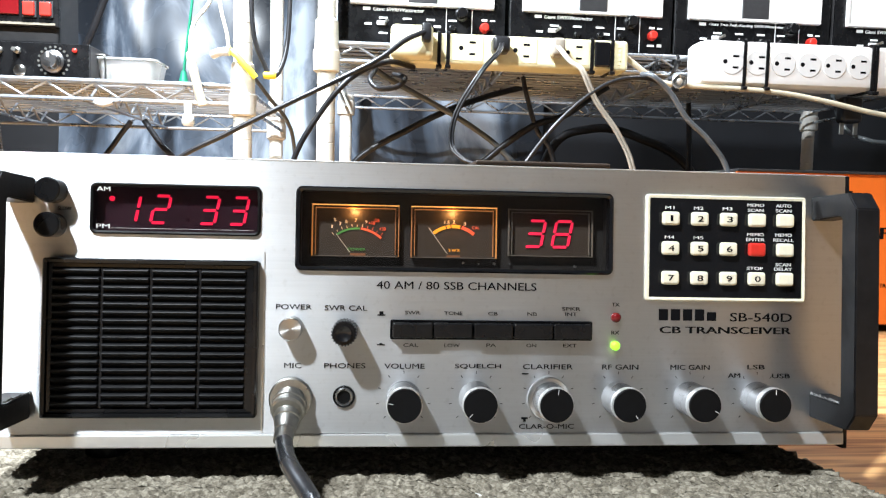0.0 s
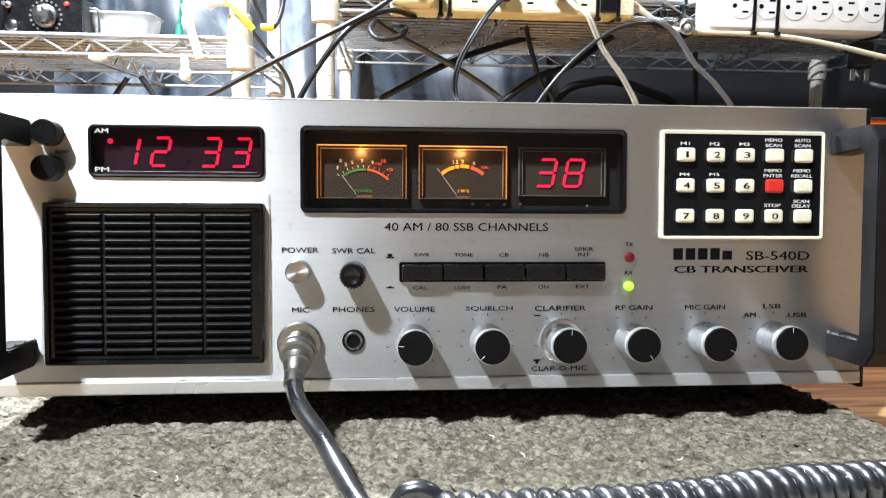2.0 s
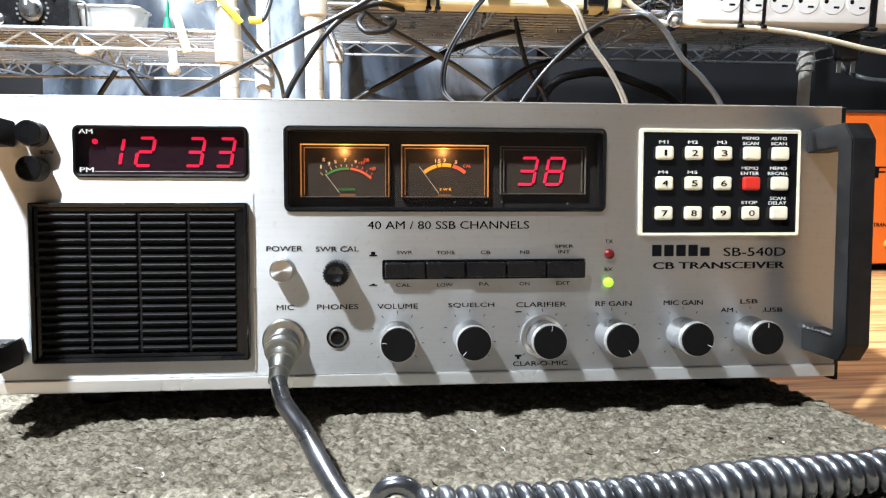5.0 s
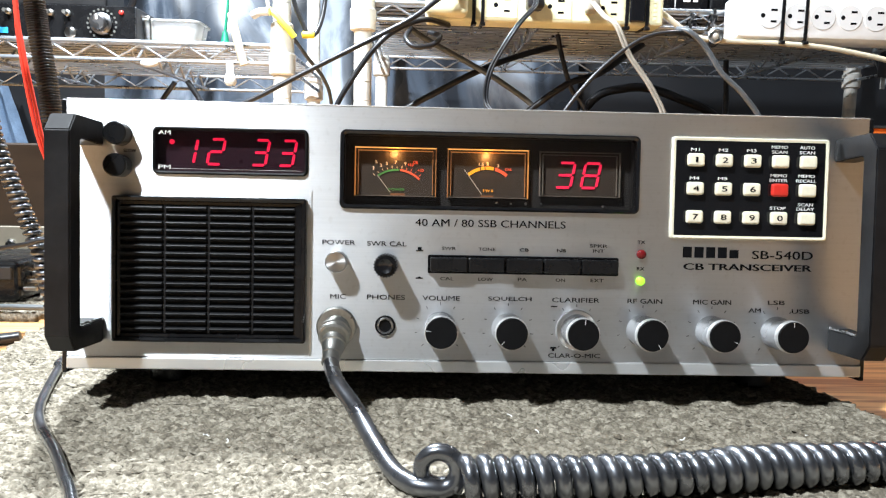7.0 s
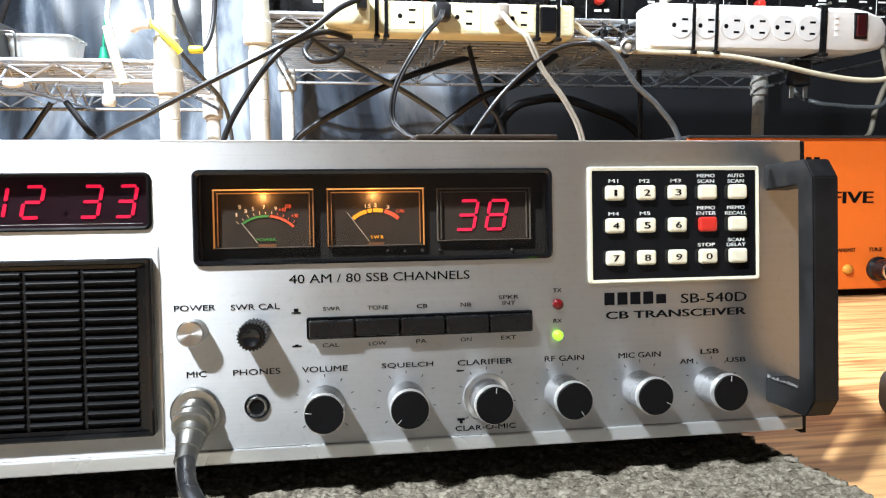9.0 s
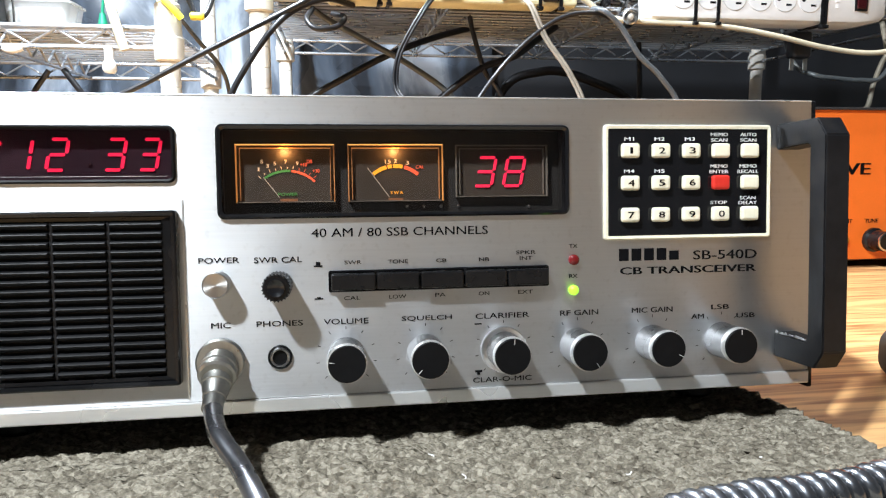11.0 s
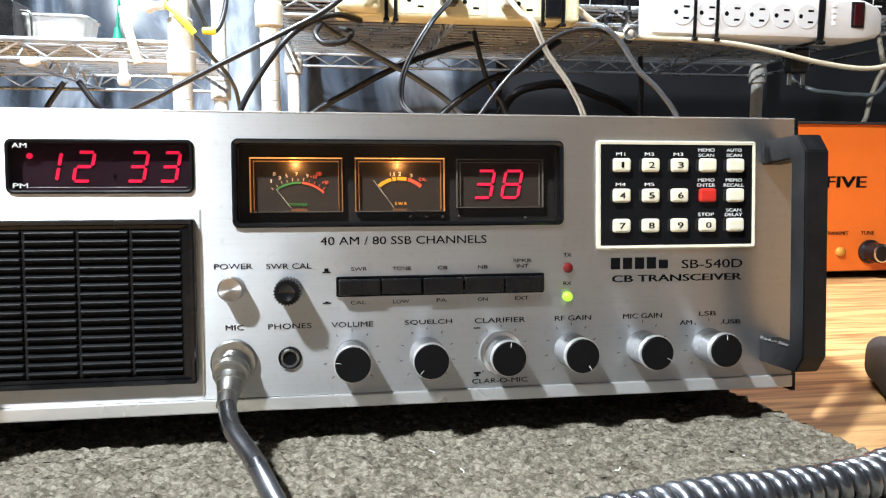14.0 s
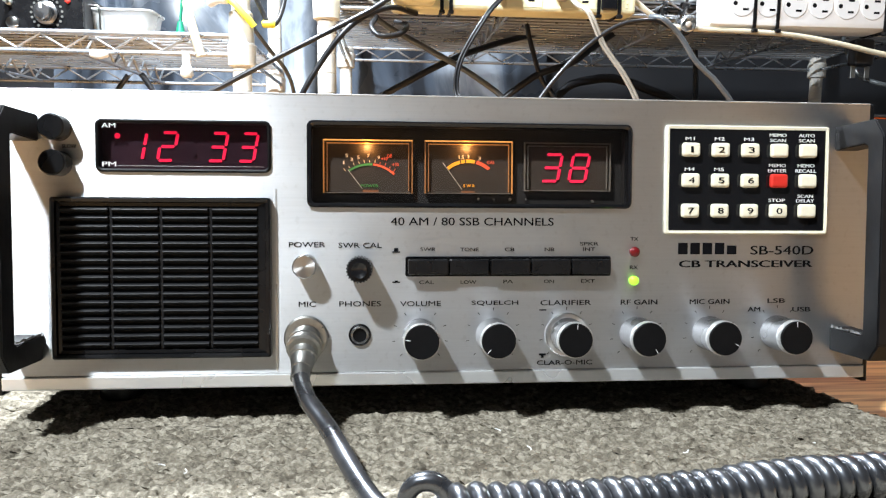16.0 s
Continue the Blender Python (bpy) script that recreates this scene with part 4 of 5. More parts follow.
def keypad():
    x0, x1, z0, z1 = 0.1085, 0.1968, 0.0950, 0.1512
    kp = smooth(part("keypad", ring_plate(rounded(x0, x1, z0, z1, 0.0016, 4), rounded(x0 + 0.0019, x1 - 0.0019, z0 + 0.0019, z1 - 0.0019, 0.0006, 4), -0.0018, 0.0, 0.0006), CREAM, radio, "cream-framed black keypad"), 35)
    part("backing", box(x0 + 0.0012, x1 - 0.0012, -0.0010, -0.0002, z0 + 0.0012, z1 - 0.0012), GLOSSBLACK, kp)
    cols = (0.1213, 0.1371, 0.1530, 0.1687, 0.1844)
    rows = (0.1385, 0.1228, 0.1072)
    nums = ("1", "2", "3", "", "", "4", "5", "6", "", "", "7", "8", "9", "0", "")
    first = None
    for i, txt in enumerate(nums):
        x, z = cols[i % 5], rows[i // 5]
        if first is None:
            first = part("key", box(-0.0048, 0.0048, -0.0040, -0.0010, -0.0036, 0.0036, 0.0015, 4), CREAM, kp)
            ob = first
        else:
            ob = first.copy()
            scene.collection.objects.link(ob)
        if i == 8:
            ob.data = first.data.copy()
            ob.data.materials[0] = REDKEY
            tagged(ob, "red key")
        ob.location = (x, 0, z)
        if txt:
            lettering(txt, 0.0, 0.0, 0.0031 if txt != "1" else 0.0013, 0.0030, -0.00405, INK, ob, 0.0, 0.02)
    y = -0.00115
    for txt, x, z, w in (("M1", cols[0], 0.1440, 0.0052), ("M2", cols[1], 0.1440, 0.0056), ("M3", cols[2], 0.1440, 0.0056), ("M4", cols[0], 0.1283, 0.0056), ("M5", cols[1], 0.1283, 0.0056),
                         ("MEMO", cols[3], 0.1463, 0.0098), ("SCAN", cols[3], 0.1436, 0.0092), ("AUTO", cols[4], 0.1463, 0.0092), ("SCAN", cols[4], 0.1436, 0.0092),
                         ("MEMO", cols[3], 0.1306, 0.0098), ("ENTER", cols[3], 0.1279, 0.0108), ("MEMO", cols[4], 0.1306, 0.0098), ("RECALL", cols[4], 0.1279, 0.0122),
                         ("STOP", cols[3], 0.1125, 0.0095), ("SCAN", cols[4], 0.1147, 0.0090), ("DELAY", cols[4], 0.1123, 0.0106)):
        lettering(txt, x, z + 0.0003, w * 0.94, 0.0017, y, WHITEINK, kp, 0.0, 0.0)


radio_body()
for side in (-1, 1):
    handle(side)
clock_unit()
meter_window()
speaker_grille()
controls()
keypad()

# ---- microphone lead ----
TILT_M = pose(0, 0, 0, -LEAN_BACK, 0, 0)


def mic_lead():
    mic = empty("microphone_lead", Matrix.Identity(4), "coiled dark grey microphone lead plugged into the radio", "cable")
    base = TILT_M @ Vector((-0.0745, -0.0005, 0.0432))

    def placed(bm, m):
        bmesh.ops.transform(bm, matrix=m, verts=bm.verts[:])
        return bm
    m0 = Matrix.Translation(base) @ TILT_M
    smooth(part("flange", placed(lathe([(0.0, 0.0109), (-0.0018, 0.0109), (-0.0026, 0.0101), (-0.0026, 0.0086)], "y", seg=40), m0), NICKEL, mic, "worn nickel socket ring"), 35)
    m1 = m0 @ pose(0, 0, 0, 24, 0, -2)
    smooth(part("locking_nut", placed(lathe([(-0.0005, 0.0074), (-0.0040, 0.0074), (-0.0044, 0.0083), (-0.0062, 0.0083), (-0.0066, 0.0077), (-0.0074, 0.0077), (-0.0078, 0.0083), (-0.0106, 0.0083), (-0.0114, 0.0072)], "y", seg=40, flute=0.02, flutes=1), m1), NICKEL, mic, "nickel locking nut"), 30)
    m2 = m0 @ pose(0, 0, 0, 37, 0, -2)
    smooth(part("plug_shell", placed(lathe([(-0.0090, 0.0068), (-0.0135, 0.0066), (-0.0139, 0.0060), (-0.0165, 0.0058), (-0.0185, 0.0052), (-0.0205, 0.0050), (-0.0208, 0.0047), (-0.0265, 0.0046), (-0.0270, 0.0038)], "y", seg=36), m2), NICKEL, mic, "worn nickel plug shell"), 35)
    tip = m2 @ Vector((0, -0.0255, 0))
    path = [tip, Vector((-0.0700, -0.038, 0.0195 + 0.006)), Vector((-0.0590, -0.055, 0.0175)), Vector((-0.0475, -0.078, 0.0085)), Vector((-0.0385, -0.0965, 0.0046)), Vector((-0.0300, -0.1065, 0.0038))]
    lead = spline(path, 0.003)
    # a loop, then the coil along the carpet
    axis = spline([(-0.0130, -0.1125, 0.0098), (0.03, -0.1115, 0.0096), (0.08, -0.1055, 0.0094), (0.12, -0.0985, 0.0094), (0.16, -0.0940, 0.0094), (0.20, -0.0865, 0.0096), (0.25, -0.060, 0.0060), (0.292, -0.022, 0.0050)], 0.0005)
    straight = len(lead)
    for i in range(22):
        a = radians(-115 + i * 19)
        lead.append(Vector((-0.0205 + 0.0074 * math.cos(a), -0.1085 + 0.00022 * i, 0.0106 + 0.0074 * math.sin(a))))
    R, pitch = 0.0060, 0.0071
    run, coil = 0.0, []
    for i, q in enumerate(axis[:-1]):
        tan = (axis[i + 1] - q)
        run += tan.length
        tan.normalize()
        side = tan.cross(Vector((0, 0, 1))).normalized()
        up = side.cross(tan)
        a = -2 * math.pi * run / pitch - math.pi * 0.55
        rr = R * (1 + 0.07 * math.sin(run * 60) + 0.05 * math.sin(run * 231))
        coil.append(q + side * math.cos(a) * rr + up * math.sin(a) * rr)
    lead += coil[::1]
    smooth(part("cord", tube(lead, lambda i: 0.0033 + 0.0008 * min(1.0, max(0.0, (straight + 18 - i) / 18)), 12), CORD, mic, "glossy dark coiled rubber cord"), 70)


mic_lead()


def microphone():
    m = empty("hand_microphone", pose(0.346, 0.030, DESK, 0, 0, -25), "dark hand microphone lying on the oak bench", "microphone")
    bm = box(-0.040, 0.040, -0.05, 0.05, 0.0, 0.032, 0.011, 5)
    for v in bm.verts:
        k = 1 - 0.12 * (v.co.y + 0.05) / 0.1
        v.co.x *= k
    smooth(part("body", bm, WORNBLACK, m, "rounded worn black plastic shell"), 60)
    for i in range(5):
        part("grille_slot", box(-0.02, 0.02, -0.03 + i * 0.008, -0.027 + i * 0.008, 0.0315, 0.0326), BLACK, m)


microphone()
wire_thing("antenna_lead", [(-0.262, 0.20, 0.003), (-0.258, 0.078, 0.003), (-0.249, 0.048, 0.003), (-0.234, 0.005, 0.003), (-0.223, -0.022, 0.003), (-0.209, -0.046, 0.003), (-0.189, -0.073, 0.003), (-0.174, -0.096, 0.003), (-0.159, -0.12, 0.003), (-0.135, -0.17, 0.003), (-0.15, -0.28, 0.003)], 0.0025, CORD, "dark grey cable snaking over the carpet")

# ---- shelving ----


def post(x, y, parent, collar, height=1.25):
    prof = []
    z = DESK
    while z < height:
        prof += [(z, 0.0122), (z + 0.0235, 0.0122), (z + 0.0243, 0.0114), (z + 0.0250, 0.0114)]
        z += 0.0254
    p = smooth(part("post", lathe(prof, "z", (x, y, 0), 24), ENAMEL, parent, "grooved enamelled steel post"), 40)
    smooth(part("collar", lathe([(collar - 0.040, 0.0135), (collar - 0.038, 0.0172), (collar - 0.012, 0.0180), (collar - 0.010, 0.0162), (collar + 0.028, 0.0150), (collar + 0.030, 0.0130)], "z", (x, y, 0), 28), ENAMEL, p, "plastic-sleeved corner collar"), 40)


def wire_shelf(x0, x1, yf, yb, zt, zl, posts, label):
    unit = empty("wire_shelf_unit", Matrix.Identity(4), label, "shelf", "wire shelving")
    for x, y in posts:
        post(x, y, unit, zt)
    for y in (yf, yb):
        part("top_rail", rod((x0, y, zt), (x1, y, zt), 0.0034, 10), WIRE, unit)
        part("lower_rail", rod((x0, y, zl), (x1, y, zl), 0.0030, 10), WIRE, unit)
        pts, k = [], 0
        x = x0 + 0.01
        while x < x1 - 0.01:
            pts.append(Vector((x, y, zt - 0.003 if k % 2 else zl + 0.003)))
            x += 0.030
            k += 1
        part("truss_wire", tube(pts, 0.0018, 6), WIRE, unit, "zigzag truss wire")
    for x in (x0, x1):
        part("side_rail", rod((x, yf, zt), (x, yb, zt), 0.0034, 10), WIRE, unit)
        part("side_rail", rod((x, yf, zl), (x, yb, zl), 0.0030, 10), WIRE, unit)
    n = int((yb - yf) / 0.0235)
    for i in range(1, n):
        y = yf + i * (yb - yf) / n
        part("deck_wire", rod((x0, y, zt + 0.001), (x1, y, zt + 0.001), 0.0021, 6), WIRE, unit)
    k = 3
    for i in range(1, k + 1):
        x = x0 + (x1 - x0) * i / (k + 1)
        part("cross_rail", rod((x, yf, zl), (x, yb, zl), 0.0024, 6), WIRE, unit)
        part("cross_truss", tube([Vector((x, yf + (yb - yf) * j / 14, zl + 0.002 if j % 2 else zt - 0.002)) for j in range(15)], 0.0018, 6), WIRE, unit)
    return unit


wire_shelf(-1.05, -0.22, 0.61, 0.97, 0.291, 0.267, ((-0.22, 0.61), (-0.231, 0.97), (-1.05, 0.61), (-1.05, 0.97)), "lower wire shelf unit with off-white posts")
wire_shelf(-0.1105, 0.865, 0.61, 1.08, 0.353, 0.330, ((-0.1105, 0.61), (-0.1105, 1.08), (0.865, 1.08), (0.865, 0.61)), "higher wire shelf unit with off-white posts")

# ---- things on the shelves ----


def wattmeter(x0, x1, label, three=False):
    z0, z1, y0, y1 = 0.3562, 0.545, 0.64, 0.80
    w = x1 - x0
    m = empty("wattmeter", Matrix.Identity(4), label, "meter", "row of wattmeters")
    part("case", box(x0, x1, y0 + 0.004, y1, z0, z1, 0.002), DARKMETAL, m)
    part("front_panel", box(x0 + 0.001, x1 - 0.001, y0, y0 + 0.004, z0 + 0.002, z1, 0.0006), BLACK, m, "black front panel with white print")
    sx0, sx1, sz0, sz1 = x0 + 0.020, x1 - 0.020, z0 + 0.060, z1 - 0.02
    sc = part("meter_face", box(sx0, sx1, y0 - 0.003, y0 - 0.0005, sz0, sz1, 0.0008), SCREEN, m, "large white backlit-looking meter card")
    part("bezel", ring_plate(rounded(sx0 - 0.003, sx1 + 0.003, sz0 - 0.003, sz1 + 0.003, 0.002, 3), rounded(sx0 + 0.001, sx1 - 0.001, sz0 + 0.001, sz1 - 0.001, 0.001, 3), y0 - 0.006, y0, 0.001), GREYP, sc)
    part("movement_cover", box((sx0 + sx1) / 2 - 0.020, (sx0 + sx1) / 2 + 0.020, y0 - 0.0055, y0 - 0.003, sz0 + 0.001, sz0 + 0.03, 0.001), DARKMETAL, sc)
    y = y0 - 0.0002
    lx = x0 + 0.035
    bars("maker_mark", [(lx, lx + 0.010, z0 + 0.0500, z0 + 0.0545)], y, WHITEINK, m)
    lettering("Giant True Peak-Reading SWR/Wattmeter" if three else "Giant SWR/Wattmeter", lx + 0.013 + (0.058 if three else 0.036), z0 + 0.0520, 0.112 if three else 0.070, 0.0050, y, WHITEINK, m, 0.15)
    ctl = z0 + 0.033
    for u in (0.27, 0.41, 0.55, 0.68):
        x = x0 + w * u
        if u == 0.27:
            s = part("toggle_switch", box(x - 0.009, x + 0.003, y0 - 0.003, y0, ctl - 0.003, ctl + 0.003, 0.0008), GREYP, m)
            part("lever", rod((x + 0.002, y0 - 0.002, ctl), (x + 0.006, y0 - 0.011, ctl + 0.002), 0.0022, 8), NICKEL, s)
        else:
            smooth(part("push_button", lathe([(0, 0.0048), (-0.004, 0.0048), (-0.005, 0.0035), (-0.009, 0.0033)], "y", (x, y0, ctl - 0.004), 16), BLACK, m))
        bars("label_bar", [(x - 0.006, x + 0.006, ctl + 0.006, ctl + 0.0085), (x - 0.006, x + 0.006, ctl - 0.0145, ctl - 0.0120)], y, WHITEINK, m)
        if u in (0.27, 0.68):
            bars("label_bar", [(x - 0.026, x - 0.016, ctl - 0.003, ctl)], y, WHITEINK, m)
    kx, kz = x0 + w * 0.735, z0 + 0.049
    smooth(part("range_knob", lathe([(0, 0.0095), (-0.004, 0.0095), (-0.005, 0.0072), (-0.014, 0.0070), (-0.015, 0.006)], "y", (kx, y0, kz), 24), BLACK, m, "black control knob"), 35)
    ox0, ox1, oz0, oz1 = kx - 0.022, kx + 0.014, z0 + 0.008, kz + 0.010
    bars("print_outline", [(ox0, ox1, oz1, oz1 + 0.0009), (ox0, ox0 + 0.0009, oz0, oz1), (ox1, ox1 + 0.0009, oz0, oz1)], y, WHITEINK, m)
    rx, rz = x0 + w * 0.872, z0 + 0.0315
    smooth(part("power_button", lathe([(0, 0.0068), (-0.003, 0.0068), (-0.009, 0.0060), (-0.0105, 0.0045)], "y", (rx, y0, rz), 24), REDKEY, m, "round red push button"), 40)
    bars("label_bar", [(rx - 0.004, rx + 0.004, rz + 0.010, rz + 0.013), (rx - 0.006, rx + 0.004, rz - 0.015, rz - 0.012), (rx + 0.008, rx + 0.015, rz + 0.010, rz + 0.012), (rx + 0.008, rx + 0.015, rz - 0.015, rz - 0.011)], y, WHITEINK, m)
    return m


wattmeter(-0.099, 0.135, "black wattmeter with wide white meter on wire shelf")
wattmeter(0.141, 0.3765, "black wattmeter with wide white meter on wire shelf")
wattmeter(0.3810, 0.6135, "black peak-reading wattmeter with wide white meter on wire shelf", True)
wattmeter(0.6195, 0.853, "black wattmeter with wide white meter on wire shelf")


def outlet(x, z, y, parent, face_mat, rotate, plate):
    """A three-pin socket: two slots and a round earth hole."""
    if plate:
        f = smooth(part("outlet", lathe([(0.0, 0.0168), (-0.0012, 0.0168), (-0.0018, 0.0160)], "y", (x, y, z), 32), face_mat, parent), 35)
    else:
        f = part("outlet", box(x - 0.027, x + 0.019, y - 0.0006, y + 0.0004, z - 0.016, z + 0.016, 0.0004), face_mat, parent)
    q = y - 0.0019 if plate else y - 0.0008
    part("slot", box(x + 0.001, x + 0.0095, q, q + 0.0006, z + 0.0060, z + 0.0088), INK, f)
    part("slot", box(x + 0.001, x + 0.0090, q, q + 0.0006, z - 0.0088, z - 0.0060), INK, f)
    part("earth_hole", lathe([(q - y, 0.0030), (q - y + 0.0006, 0.0030)], "y", (x - 0.0095, y, z), 14), INK, f)


def cable_tie(x, y0, y1, z0, z1, parent, lean=0.0):
    bm = ring_plate(rounded(y0 - 0.0022, y1 + 0.0022, z0 - 0.0022, z1 + 0.0022, 0.004, 3), rounded(y0 - 0.0004, y1 + 0.0004, z0 - 0.0004, z1 + 0.0004, 0.003, 3), -0.0022, 0.0022, 0.0004)
    m = Matrix.Translation((x, 0, 0)) @ Matrix.Rotation(radians(90), 4, "Z")
    bmesh.ops.transform(bm, matrix=m, verts=bm.verts[:])
    box(x - 0.0035, x + 0.0035, y0 - 0.005, y0 + 0.002, z0 - 0.006, z0 - 0.0015, 0.0008, 1, bm)
    return part("cable_tie", bm, BLACK, parent, "black cable tie")


def ivory_strip():
    s = empty("ivory_power_strip", Matrix.Identity(4), "ivory power strip tied to the wire shelf front", "power strip")
    x0, x1, z0, z1, y0, y1 = -0.026, 0.2860, 0.3215, 0.3610, 0.560, 0.600
    bm = box(x0, x1, y0, y1, z0, z1, 0.0045, 3)
    part("body", bm, IVORY, s)
    for x in (0.0745, 0.1450, 0.2145):
        outlet(x, 0.3425, y0, s, IVORY, 0, False)
    part("rocker_switch", box(0.2405, 0.2610, y0 - 0.0035, y0 + 0.001, 0.3255, 0.3575, 0.0018), GLOSSBLACK, s, "black rocker switch")
    for x in (0.0365, 0.0480, 0.2370, 0.2640):
        cable_tie(x, y0, y1, z0, z1, s)
    for i in range(5):
        part("embossing", box(0.2720, 0.2760, y0 - 0.0006, y0 + 0.0006, 0.3285 + i * 0.0055, 0.3320 + i * 0.0055, 0.0002, 1), IVORY, s)


def plug_block(name, x, y, z, w, h, d, material, label):
    bm = box(x - w / 2, x + w / 2, y - d, y, z - h / 2, z + h / 2, min(w, h, d) * 0.22, 3)
    return tagged(smooth(link_mesh(name, bm, material), 50), label, "plug")


def white_strip():
    s = empty("white_power_strip", Matrix.Identity(4), "white six-outlet power strip tied under the meters", "power strip")
    x0, x1, z0, z1, y0, y1 = 0.3850, 0.738, 0.3095, 0.3690, 0.562, 0.602
    bm = bmesh.new()
    prof = [(y1, z0), (y0 + 0.008, z0), (y0 + 0.002, z0 + 0.004), (y0, z0 + 0.010), (y0 + 0.002, z1 - 0.006), (y0 + 0.008, z1), (y1, z1)]
    rings = []
    for x, k in ((x0, 0.80), (x0 + 0.004, 0.94), (x0 + 0.012, 1.0), (x1 - 0.060, 1.0), (x1 - 0.035, 0.90), (x1 - 0.012, 0.72), (x1, 0.5)):
        cz = (z0 + z1) / 2
        rings.append([bm.verts.new((x, y1 - (y1 - a) * k, cz + (b - cz) * k)) for a, b in prof])
    for a, b in zip(rings, rings[1:]):
        for i in range(len(prof)):
            bm.faces.new((a[i], a[(i + 1) % 7], b[(i + 1) % 7], b[i]))
    bm.faces.new(rings[0][::-1])
    bm.faces.new(rings[-1])
    bmesh.ops.recalc_face_normals(bm, faces=bm.faces[:])
    smooth(part("body", bm, WHITEP, s), 35)
    for i in range(6):
        outlet(0.4285 + i * 0.0360, 0.3400, y0 + 0.001, s, GREYP, 0, True)
    part("rocker_switch", box(0.6780, 0.6920, y0 - 0.0025, y0 + 0.004, 0.3300, 0.3590, 0.0015), DARKRED, s, "dark red rocker switch")
    part("switch_surround", box(0.6755, 0.6945, y0 - 0.0008, y0 + 0.003, 0.3275, 0.3620, 0.0008), BLACK, s)
    for x in (0.4460, 0.4775, 0.6270, 0.6320):
        cable_tie(x, y0, y1, z0, z1, s)
    for i in range(4):
        part("embossing", box(0.6470, 0.6520, y0 - 0.0004, y0 + 0.002, 0.3300 + i * 0.008, 0.3350 + i * 0.008, 0.0002, 1), WHITEP, s)


ivory_strip()
white_strip()
plug_block("plug_adapter", 0.0010, 0.5600, 0.3440, 0.053, 0.040, 0.026, IVORY, "ivory plug adapter on the power strip")
plug_block("black_plug", 0.0180, 0.5340, 0.3520, 0.012, 0.022, 0.014, CABLE, "black two-pin plug in the ivory adapter")
plug_block("black_plug", 0.1140, 0.5600, 0.3450, 0.022, 0.020, 0.026, CABLE, "black plug in the ivory power strip")
plug_block("brown_plug", 0.1880, 0.5600, 0.3450, 0.016, 0.022, 0.024, BROWNCABLE, "brown plug in the ivory power strip")


def coax_plug():
    c = empty("coax_connector", pose(0.362, 0.575, 0.312, 0, 0, -18), "chrome coax connector hung on the shelf", "connector")
    smooth(part("shell", lathe([(0.03, 0.0075), (0.012, 0.0085), (0.0, 0.0098), (-0.012, 0.0098), (-0.0125, 0.0080), (-0.006, 0.0078)], "y", seg=28, flute=0.02, flutes=1), CHROME, c), 35)
    smooth(part("core", lathe([(-0.006, 0.0040), (-0.014, 0.0038), (-0.015, 0.0020)], "y", seg=16), BROWNCABLE, c, "brown insulated core"), 35)


coax_plug()
for tx, tz in ((0.338, 0.335), (0.368, 0.342)):
    tie = bmesh.new()
    tube([Vector((tx + 0.004 * math.sin(a), 0.607 + 0.009 * math.cos(a), tz + 0.013 * math.sin(a))) for a in (2 * math.pi * k / 16 for k in range(17))], 0.0020, 6, tie)
    box(tx - 0.004, tx + 0.004, 0.592, 0.600, tz - 0.004, tz + 0.004, 0.001, 1, tie)
    rod((tx, 0.594, tz), (tx - 0.007, 0.588, tz - 0.014), 0.0016, 6, tie)
    tagged(link_mesh("cable_tie", tie, BLACK), "black cable tie round the shelf rail", "cable tie", "ties on the shelf rail")

# cables in front of the shelf and behind the radio
wire_thing("power_cable", [(0.0160, 0.522, 0.352), (-0.008, 0.51, 0.338), (-0.040, 0.50, 0.312), (-0.086, 0.50, 0.287), (-0.165, 0.50, 0.246), (-0.217, 0.50, 0.218), (-0.275, 0.50, 0.185), (-0.32, 0.50, 0.13), (-0.33, 0.52, 0.0)], 0.0032, CABLE, "black power cable drooping behind the radio")
wire_thing("power_cable", [(0.005, 0.575, 0.318), (-0.030, 0.53, 0.315), (-0.073, 0.50, 0.288), (-0.112, 0.50, 0.240), (-0.140, 0.50, 0.185), (-0.155, 0.50, 0.10), (-0.15, 0.50, 0.0)], 0.0034, CABLE, "black power cable drooping behind the radio")
wire_thing("twin_flex", [(0.114, 0.536, 0.345), (0.107, 0.515, 0.330), (0.083, 0.50, 0.301), (0.055, 0.50, 0.252), (0.050, 0.50, 0.215), (0.062, 0.49, 0.197), (0.085, 0.48, 0.182), (0.12, 0.47, 0.12), (0.15, 0.46, -0.004)], 0.0018, CABLE, "thin black twin flex looping down", twin=0.0017)
wire_thing("twin_flex", [(0.1860, 0.538, 0.345), (0.197, 0.515, 0.322), (0.208, 0.50, 0.309), (0.227, 0.50, 0.272), (0.257, 0.50, 0.232), (0.277, 0.50, 0.188), (0.29, 0.50, 0.1), (0.29, 0.50, -0.004)], 0.0020, BROWNCABLE, "clear brown twin flex hanging down", twin=0.0019)
wire_thing("signal_cable", [(0.345, 0.56, 0.300), (0.294, 0.51, 0.304), (0.251, 0.50, 0.298), (0.216, 0.50, 0.278), (0.175, 0.50, 0.239), (0.138, 0.50, 0.188), (0.11, 0.46, 0.14), (0.10, 0.45, -0.004)], 0.0026, CABLE, "black signal cable curving down")
wire_thing("coax_cable", [(0.288, 0.514, 0.3095), (0.2975, 0.50, 0.305), (0.320, 0.50, 0.286), (0.343, 0.50, 0.255), (0.373, 0.50, 0.228), (0.400, 0.50, 0.188), (0.41, 0.49, 0.1), (0.38, 0.46, -0.004)], 0.0034, COAX, "glossy grey coax cable hanging from the shelf")
